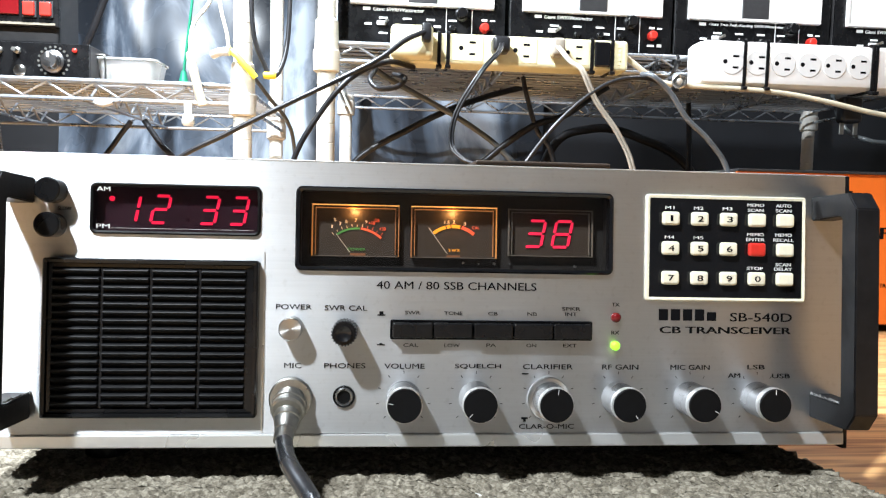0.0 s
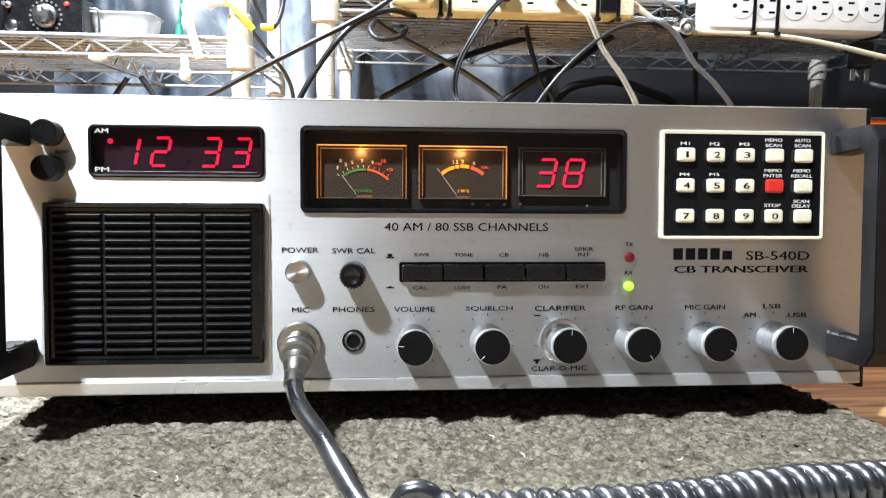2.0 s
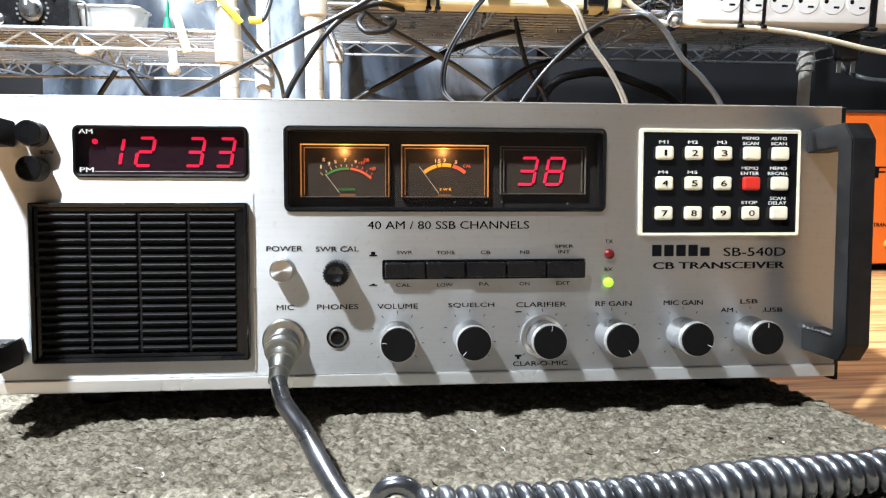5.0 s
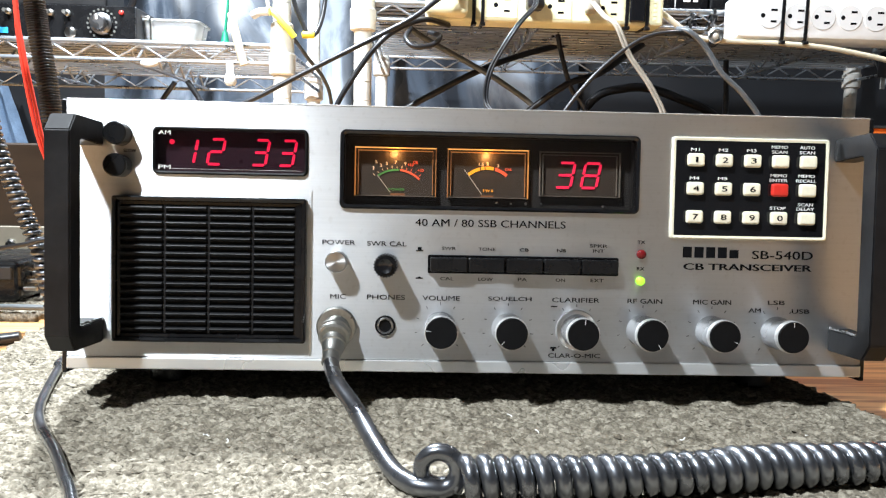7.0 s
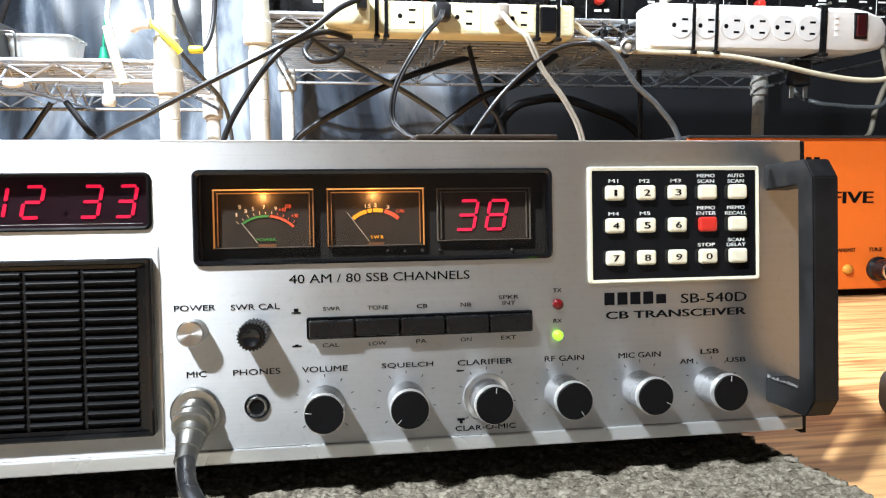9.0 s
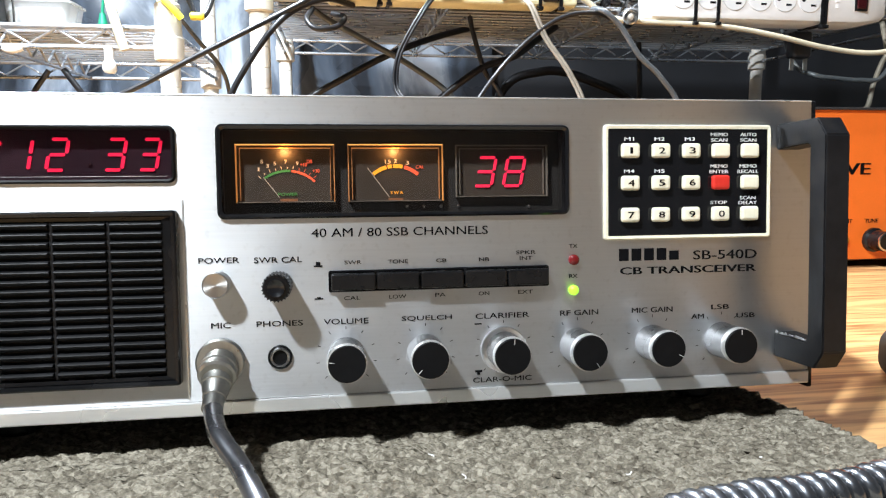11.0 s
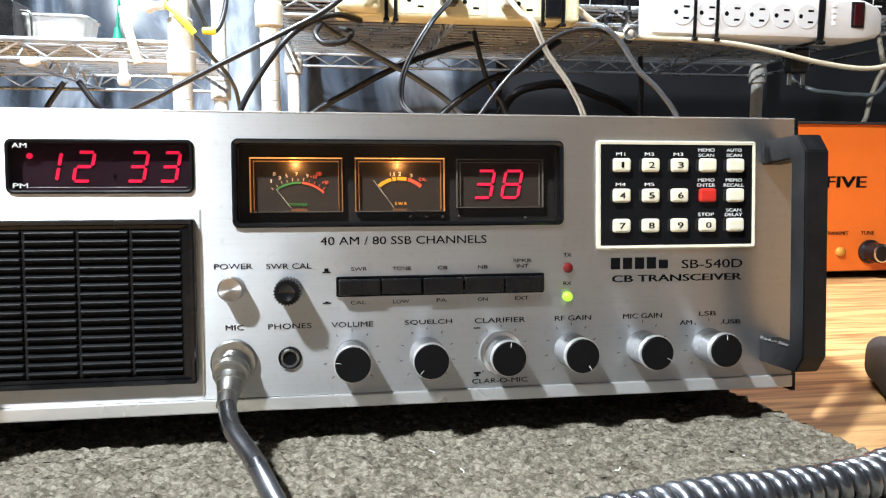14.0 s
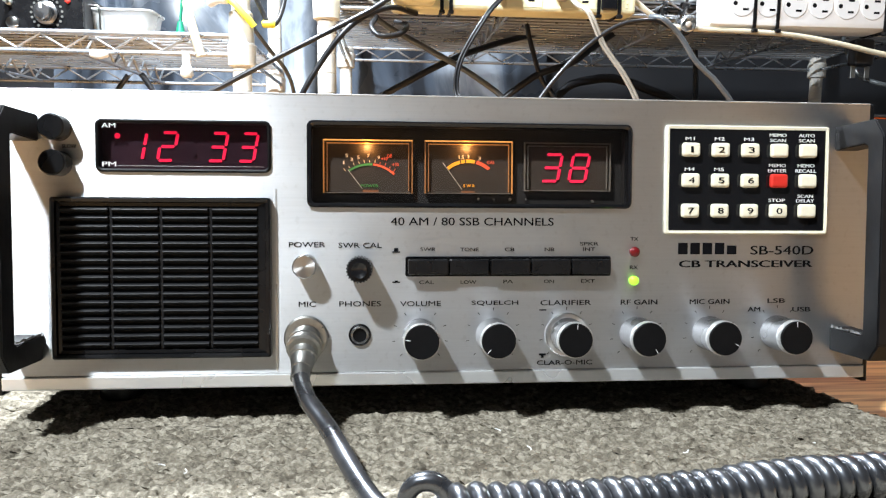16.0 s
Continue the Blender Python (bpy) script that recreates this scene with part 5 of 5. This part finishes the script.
wire_thing("cream_cable", [(0.292, 0.585, 0.345), (0.318, 0.575, 0.322), (0.350, 0.575, 0.310), (0.450, 0.565, 0.305), (0.510, 0.565, 0.301), (0.570, 0.565, 0.292), (0.633, 0.565, 0.280), (0.696, 0.565, 0.2735), (0.739, 0.565, 0.2785), (0.80, 0.57, 0.30)], 0.0036, CREAMCABLE, "cream power cable sagging under the white strip")
wire_thing("grey_cable", [(0.655, 0.69, 0.325), (0.653, 0.65, 0.268), (0.667, 0.62, 0.249), (0.700, 0.62, 0.2455), (0.736, 0.62, 0.2435), (0.773, 0.62, 0.249), (0.82, 0.64, 0.30)], 0.0034, GREYCABLE, "grey cable hanging below the shelf")
wire_thing("grey_cable", [(0.80, 0.66, 0.335), (0.778, 0.62, 0.285), (0.771, 0.62, 0.268), (0.760, 0.62, 0.237), (0.7535, 0.62, 0.206), (0.752, 0.64, 0.1945)], 0.0036, BEIGE, "dull beige cable dropping from the shelf onto the orange box")
wire_thing("thick_black_cable", [(-0.10, 0.80, -0.004), (-0.090, 0.80, 0.15), (-0.077, 0.80, 0.208), (0.005, 0.80, 0.260), (0.078, 0.82, 0.299), (0.15, 0.86, 0.330), (0.24, 0.92, 0.362)], 0.0052, CABLE, "thick black cable rising to the shelf")
wire_thing("grey_cable", [(-0.060, 0.76, 0.36), (-0.034, 0.78, 0.342), (0.040, 0.80, 0.307), (0.10, 0.80, 0.275), (0.164, 0.80, 0.229), (0.20, 0.80, 0.17), (0.21, 0.80, -0.004)], 0.0046, GREYCABLE, "grey cable sloping down behind the radio")
wire_thing("thick_black_cable", [(0.10, 0.80, -0.004), (0.115, 0.80, 0.18), (0.140, 0.80, 0.219), (0.210, 0.80, 0.272), (0.27, 0.82, 0.295), (0.322, 0.85, 0.330), (0.37, 0.88, 0.362)], 0.0056, CABLE, "thick black cable rising to the shelf")
wire_thing("black_cable", [(0.19, 0.80, 0.375), (0.198, 0.80, 0.331), (0.219, 0.80, 0.267), (0.244, 0.80, 0.231), (0.27, 0.80, 0.12), (0.27, 0.80, -0.004)], 0.0040, CABLE, "black cable hanging from the shelf")
wire_thing("black_cable", [(0.52, 0.9, 0.335), (0.525, 0.9, 0.24), (0.53, 0.9, -0.004)], 0.005, CABLE, "black cable hanging straight down")
wire_thing("black_cable", [(0.25, 1.10, -0.004), (0.31, 1.10, 0.25), (0.40, 1.10, 0.305), (0.50, 1.10, 0.29), (0.62, 1.10, 0.22), (0.70, 1.10, -0.004)], 0.009, CABLE, "thick black cable arching along the wall")
wire_thing("cable_loop", [(-0.045, 0.62, 0.322), (-0.052, 0.60, 0.305), (-0.040, 0.59, 0.292), (-0.015, 0.60, 0.297), (-0.005, 0.62, 0.312), (-0.020, 0.64, 0.320)], 0.0036, CABLE, "loop of black cable under the shelf edge")


def hanging_plug():
    p = empty("hanging_plug", pose(0.6375, 0.62, 0.2795), "black mains plug dangling below the shelf", "plug")
    smooth(part("body", box(-0.015, 0.015, -0.011, 0.011, -0.008, 0.030, 0.006, 3), CABLE, p), 50)
    for x in (-0.0105, 0.0105):
        part("pin", box(x - 0.0035, x + 0.0035, -0.001, 0.001, -0.024, -0.007, 0.0005, 1), NICKEL, p)
    part("lead", tube(spline([(0, 0, 0.028), (0.004, 0.01, 0.06), (0.01, 0.02, 0.083)]), 0.0035, 8), CABLE, p)


hanging_plug()

# ---- left shelf ----


def tuner():
    t = empty("antenna_tuner", Matrix.Identity(4), "black antenna tuner with pointer knob on wire shelf", "tuner")
    x0, x1, z0, z1, y0, y1 = -0.80, -0.428, 0.2945, 0.3440, 0.64, 0.76
    part("case", box(x0, x1, y0 + 0.003, y1, z0, z1, 0.002), DARKMETAL, t)
    part("front_panel", box(x0, x1 - 0.001, y0, y0 + 0.003, z0 + 0.001, z1 - 0.001, 0.0005), BLACK, t)
    kx, kz = -0.474, 0.3190
    smooth(part("pointer_knob", lathe([(0, 0.0150), (-0.004, 0.0150), (-0.005, 0.0115), (-0.016, 0.0105), (-0.017, 0.0095)], "y", (kx, y0, kz), 36), TURNED, t, "worn grey pointer knob"), 35)
    for i in range(16):
        a = radians(235 - i * 19)
        part("dial_mark", lathe([(-0.0006, 0.0017), (0.0, 0.0017)], "y", (kx + 0.0195 * math.cos(a), y0, kz + 0.0195 * math.sin(a)), 8), NICKEL, t)
    part("pointer", box(kx - 0.0015, kx + 0.0015, y0 - 0.0175, y0 - 0.0165, kz + 0.003, kz + 0.010), WHITEINK, t)
    smooth(part("red_lamp", lathe([(0, 0.0032), (-0.003, 0.0030), (-0.004, 0.0015)], "y", (-0.4465, y0, 0.3345), 14), REDKEY, t), 50)
    for x in (-0.543, -0.520, -0.60, -0.63):
        smooth(part("toggle", lathe([(0, 0.0045), (-0.003, 0.0045), (-0.004, 0.0022), (-0.012, 0.0028)], "y", (x, y0, 0.332), 12), NICKEL, t), 40)
    smooth(part("jack", lathe([(0, 0.008), (-0.004, 0.008), (-0.005, 0.006)], "y", (-0.516, y0, 0.3055), 20), CHROME, t), 40)
    smooth(part("side_handle", tube(spline([(x1 - 0.001, 0.66, 0.334), (x1 + 0.010, 0.66, 0.334), (x1 + 0.013, 0.66, 0.328), (x1 + 0.013, 0.66, 0.300), (x1 + 0.010, 0.66, 0.297)]), 0.0016, 8), CHROME, t), 60)
    bars("maker_mark", [(-0.625, -0.602, 0.303, 0.311)], y0 - 0.0002, mat("blue_print", (0.02, 0.3, 0.6), 0.5), t)
    part("meter", box(-0.660, -0.628, y0 - 0.003, y0, 0.312, 0.335, 0.001), GREYP, t)


def amplifier_box():
    b = empty("switch_box", Matrix.Identity(4), "dark equipment box with two red rocker switches", "amplifier")
    part("case", box(-0.80, -0.474, 0.655, 0.72, 0.3447, 0.46, 0.003), DARKMETAL, b)
    part("front_panel", box(-0.80, -0.470, 0.646, 0.6545, 0.3655, 0.46, 0.001), BLACK, b, "black front panel with beige strip")
    part("panel_strip", box(-0.80, -0.474, 0.645, 0.6458, 0.3675, 0.3705), BEIGE, b)
    for x in (-0.5065, -0.4850):
        sw = part("rocker_switch", box(x - 0.0072, x + 0.0072, 0.640, 0.6458, 0.3790, 0.3970, 0.0015), REDKEY, b, "red rocker switch")
        part("surround", box(x - 0.0090, x + 0.0090, 0.6435, 0.6462, 0.3770, 0.3990, 0.0006), DARKMETAL, sw)
    part("dark_display", box(-0.560, -0.520, 0.643, 0.6458, 0.380, 0.402, 0.001), REDLENS, b)


def tub():
    t = empty("plastic_tub", pose(-0.394, 0.70, 0.2945), "clear frosted plastic food tub on the wire shelf", "tub")
    rings = [(0.0, 0.033), (0.004, 0.036), (0.036, 0.0415), (0.036, 0.0445), (0.0385, 0.0445), (0.0385, 0.0405), (0.034, 0.0398), (0.003, 0.032)]
    bm = bmesh.new()
    rows = []
    for z, r in rings:
        rows.append([bm.verts.new((x, y, z)) for x, y in rounded(-r, r, -r * 0.8, r * 0.8, r * 0.3, 5)])
    for a, b in zip(rows, rows[1:]):
        for i in range(len(a)):
            bm.faces.new((a[i], a[(i + 1) % len(a)], b[(i + 1) % len(a)], b[i]))
    bm.faces.new(rows[0][::-1])
    bm.faces.new(rows[-1])
    bmesh.ops.recalc_face_normals(bm, faces=bm.faces[:])
    smooth(part("body", bm, TUB, t), 40)


tuner()
amplifier_box()
tub()
wire_thing("green_wire", [(-0.300, 0.69, 0.60), (-0.303, 0.685, 0.46), (-0.304, 0.68, 0.42), (-0.311, 0.68, 0.36), (-0.316, 0.68, 0.318)], 0.0019, GREEN, "thin green wire hanging to a clip")
tagged(smooth(link_mesh("green_clip", lathe([(0.2945, 0.0075), (0.300, 0.0078), (0.309, 0.0055), (0.320, 0.0035)], "z", (-0.316, 0.68, 0), 16), GREEN), 40), "green insulated clip on the shelf", "clip")
wire_thing("white_wire", [(-0.265, 0.64, 0.60), (-0.262, 0.64, 0.45), (-0.268, 0.63, 0.405), (-0.285, 0.62, 0.375), (-0.288, 0.61, 0.345), (-0.284, 0.605, 0.325)], 0.0026, WHITECABLE, "white wire hanging over the shelf edge")
wire_thing("white_wire", [(-0.258, 0.64, 0.60), (-0.258, 0.64, 0.44), (-0.254, 0.63, 0.40), (-0.243, 0.62, 0.360), (-0.236, 0.60, 0.330)], 0.0024, CREAMCABLE, "cream wire hanging beside the post")
tagged(smooth(link_mesh("white_connector", tube(spline([(-0.286, 0.602, 0.330), (-0.281, 0.597, 0.310), (-0.273, 0.594, 0.280), (-0.268, 0.594, 0.262)]), 0.0058, 10), CREAMCABLE), 60), "off-white cable connector hanging on the shelf rail", "connector")
tagged(smooth(link_mesh("hook_clip", lathe([(0.236, 0.006), (0.240, 0.0085), (0.248, 0.0075), (0.252, 0.005), (0.268, 0.0055)], "z", (-0.289, 0.604, 0), 14), WHITECABLE), 50), "white plastic hook under the shelf rail", "hook")
tagged(smooth(link_mesh("hook_clip", tube(spline([(-0.406, 0.604, 0.263), (-0.399, 0.601, 0.2605), (-0.392, 0.601, 0.261), (-0.386, 0.603, 0.264)]), 0.0040, 8), WHITECABLE), 50), "white plastic hook under the shelf rail", "hook")
tagged(smooth(link_mesh("yellow_tape_tag", tube(spline([(-0.236, 0.594, 0.336), (-0.225, 0.590, 0.328), (-0.212, 0.589, 0.314), (-0.200, 0.592, 0.300)]), 0.0045, 6), YELLOW), 60), "bright yellow tape wrapped at the post", "tape")
tagged(smooth(link_mesh("white_tag", tube(spline([(-0.256, 0.598, 0.328), (-0.245, 0.590, 0.331), (-0.232, 0.586, 0.331)]), 0.0055, 8), WHITECABLE), 60), "white cable tag by the post", "tag")
wire_thing("black_loop_cable", [(-0.206, 0.60, 0.62), (-0.207, 0.595, 0.45), (-0.204, 0.595, 0.36), (-0.190, 0.60, 0.318), (-0.181, 0.60, 0.303), (-0.170, 0.61, 0.318), (-0.163, 0.62, 0.36), (-0.160, 0.62, 0.45), (-0.160, 0.62, 0.62)], 0.0032, CABLE, "black cable hanging in a long loop")
tagged(smooth(link_mesh("yellow_tape_tag", lathe([(-0.008, 0.004), (-0.006, 0.0048), (0.006, 0.0048), (0.008, 0.004)], "x", (-0.183, 0.598, 0.3045), 12), YELLOW), 50), "yellow tape round the cable loop", "tape")
wire_thing("black_cable", [(-0.43, 0.80, 0.26), (-0.455, 0.80, 0.225), (-0.50, 0.80, 0.15), (-0.52, 0.80, -0.004)], 0.004, CABLE, "black cable hanging behind the shelf")
wire_thing("black_cable", [(-0.41, 0.80, 0.262), (-0.385, 0.80, 0.225), (-0.345, 0.80, 0.17), (-0.30, 0.80, -0.004)], 0.0045, CABLE, "black cable hanging behind the shelf")
wire_thing("black_strap", [(-0.585, 0.93, 0.31), (-0.558, 0.92, 0.37), (-0.528, 0.91, 0.43), (-0.49, 0.90, 0.52)], 0.006, CABLE, "black strap slanting up behind the shelf")
wire_thing("grey_cable", [(-0.215, 0.66, 0.312), (-0.200, 0.70, 0.290), (-0.180, 0.74, 0.262), (-0.174, 0.78, 0.226), (-0.17, 0.80, 0.12), (-0.17, 0.80, -0.004)], 0.003, GREYCABLE, "grey cable drooping behind the post")

# ---- left end of the bench ----


def walnut_cabinet():
    c = empty("walnut_cabinet", Matrix.Identity(4), "dark walnut-veneer equipment cabinet with beige front plate", "cabinet")
    part("body", box(-0.80, -0.400, 0.42, 0.585, DESK, 0.148, 0.002), WOODBOX, c)
    p = part("front_plate", box(-0.507, -0.405, 0.414, 0.4198, 0.004, 0.056, 0.001), BEIGE, c, "beige steel plate")
    smooth(part("bolt", lathe([(0, 0.006), (-0.002, 0.006), (-0.004, 0.004)], "y", (-0.483, 0.414, 0.036), 16), CHROME, p), 40)


def dark_unit():
    d = empty("charger_unit", Matrix.Identity(4), "black plastic charger unit on carpet scrap", "charger")
    bm = box(-0.56, -0.392, 0.262, 0.36, 0.0005, 0.0385, 0.006, 3)
    part("body", bm, BLACK, d)
    part("upper_shell", box(-0.556, -0.396, 0.2600, 0.2640, 0.022, 0.034, 0.001), DARKMETAL, d)
    for i in range(4):
        part("terminal", box(-0.392, -0.380 + (i % 2) * 0.004, 0.27 + i * 0.008, 0.274 + i * 0.008, 0.010 + i * 0.006, 0.014 + i * 0.006, 0.0006, 1), NICKEL, d)


def corrugated_tube():
    path = spline([(-0.402, 0.30, 0.46), (-0.388, 0.30, 0.30), (-0.383, 0.30, 0.246), (-0.377, 0.30, 0.200), (-0.374, 0.30, 0.165), (-0.371, 0.30, 0.09), (-0.369, 0.31, 0.004)], 0.0014)
    tagged(link_mesh("conduit_hose", tube(path, 0.0082, 16, None, 0.0014, 1), CONDUIT), "black corrugated conduit hose running upward", "hose")


def coil_cord():
    axis = spline([(-0.392, 0.21, 0.275), (-0.379, 0.20, 0.205), (-0.374, 0.20, 0.177), (-0.370, 0.20, 0.150), (-0.364, 0.20, 0.130), (-0.356, 0.20, 0.108), (-0.349, 0.20, 0.089), (-0.342, 0.20, 0.070), (-0.336, 0.20, 0.050), (-0.328, 0.20, 0.008)], 0.0004)
    run, out = 0.0, []
    for i, q in enumerate(axis[:-1]):
        tan = axis[i + 1] - q
        run += tan.length
        tan.normalize()
        side = tan.cross(Vector((0, 1, 0))).normalized()
        up = side.cross(tan)
        a = 2 * math.pi * run / 0.0056
        out.append(q + (side * math.cos(a) + up * math.sin(a)) * 0.0052)
    tagged(smooth(link_mesh("coiled_cord", tube(out, 0.0021, 8), CORD), 70), "black coiled cord hanging beside the radio", "cable")


walnut_cabinet()
dark_unit()
corrugated_tube()
coil_cord()
for dx in (0.0, 0.0042):
    wire_thing("red_wire", [(-0.392 + dx * 0.3, 0.27, 0.42), (-0.387 + dx * 0.3, 0.27, 0.269), (-0.3845 + dx * 0.6, 0.27, 0.23), (-0.378 + dx, 0.27, 0.181), (-0.369 + dx * 0.8, 0.27, 0.139), (-0.350, 0.27, 0.09), (-0.345, 0.275, 0.003)], 0.0017, REDWIRE, "bright red wire hanging beside the hose")
wire_thing("thin_grey_wire", [(-0.50, 0.25, 0.056), (-0.40, 0.2, 0.055), (-0.349, 0.19, 0.062), (-0.32, 0.19, 0.066), (-0.29, 0.20, 0.04), (-0.27, 0.21, 0.003)], 0.0018, CABLE, "thin dark wire crossing toward the radio")
wire_thing("grey_cable", [(-0.56, 0.235, 0.004), (-0.44, 0.228, 0.004), (-0.38, 0.226, 0.0045), (-0.33, 0.23, 0.0035), (-0.27, 0.24, 0.0035)], 0.0026, GREYCABLE, "grey cable lying along the carpet")
tagged(smooth(link_mesh("cable_end_plug", tube(spline([(-0.344, 0.145, -0.0035), (-0.337, 0.147, -0.003), (-0.328, 0.150, -0.002)]), 0.0044, 10), CABLE), 50), "short black cable plug lying on the bench", "plug")

# ---- right end of the bench ----


def orange_unit():
    o = empty("orange_amplifier", Matrix.Identity(4), "orange powder-coated amplifier box on the oak bench", "amplifier")
    x0, x1, y0, y1, z0, z1 = 0.400, 0.98, 0.48, 0.78, 0.0005, 0.1940
    part("case", box(x0, x1, y0 + 0.004, y1, z0, z1, 0.002), DARKMETAL, o)
    part("front_panel", box(x0 + 0.001, x1 - 0.001, y0, y0 + 0.004, z0 + 0.002, z1 - 0.003, 0.0006), ORANGE, o, "bright orange front panel with black print")
    part("top_edge", box(x0, x1, y0 - 0.004, y0 + 0.006, z1 - 0.003, z1, 0.0005), DARKMETAL, o)
    y = y0 - 0.0002
    lettering("FIVE", 0.6205, 0.1180, 0.0560, 0.0145, y, INK, o, 0.0, 0.14)
    bars("maker_mark", [(0.545, 0.552, 0.156, 0.170), (0.555, 0.562, 0.158, 0.168), (0.566, 0.573, 0.158, 0.168)], y, INK, o)
    lettering("TRANSMIT", 0.6120, 0.0520, 0.0330, 0.0050, y, INK, o)
    lettering("TUNE", 0.6560, 0.0520, 0.0190, 0.0050, y, INK, o)
    smooth(part("lamp", lathe([(0, 0.0065), (-0.003, 0.0065), (-0.006, 0.0035)], "y", (0.618, y0, 0.0275), 20), mat("amber_jewel", (0.45, 0.2, 0.03), 0.2), o, "amber indicator jewel"), 50)
    k = smooth(part("tuning_knob", lathe([(0, 0.0155), (-0.004, 0.0155), (-0.006, 0.0130), (-0.022, 0.0125)], "y", (0.660, y0, 0.0275), 32), BLACK, o, "black knob with chrome cap ring"), 35)
    smooth(part("cap_ring", lathe([(-0.0215, 0.0118), (-0.0240, 0.0118), (-0.0245, 0.0100), (-0.0225, 0.0080)], "y", (0.660, y0, 0.0275), 32), CHROME, k), 35)
    part("cap_centre", lathe([(-0.0228, 0.0092), (-0.0243, 0.0092)], "y", (0.660, y0, 0.0275), 24), BLACK, k)
    for x in (x0 + 0.03, x1 - 0.03):
        for yy in (y0 + 0.03, y1 - 0.03):
            part("foot", lathe([(DESK, 0.011), (z0, 0.012)], "z", (x, yy, 0), 20), BLACK, o)


def brown_box():
    b = empty("brown_box", Matrix.Identity(4), "dark brown wooden box standing behind the radio", "box")
    part("body", box(0.064, 0.200, 0.36, 0.44, DESK, 0.1825, 0.002), WOODBOX, b)
    part("lid", box(0.062, 0.202, 0.358, 0.442, 0.1830, 0.1875, 0.0015), WOODBOX, b)


orange_unit()
brown_box()
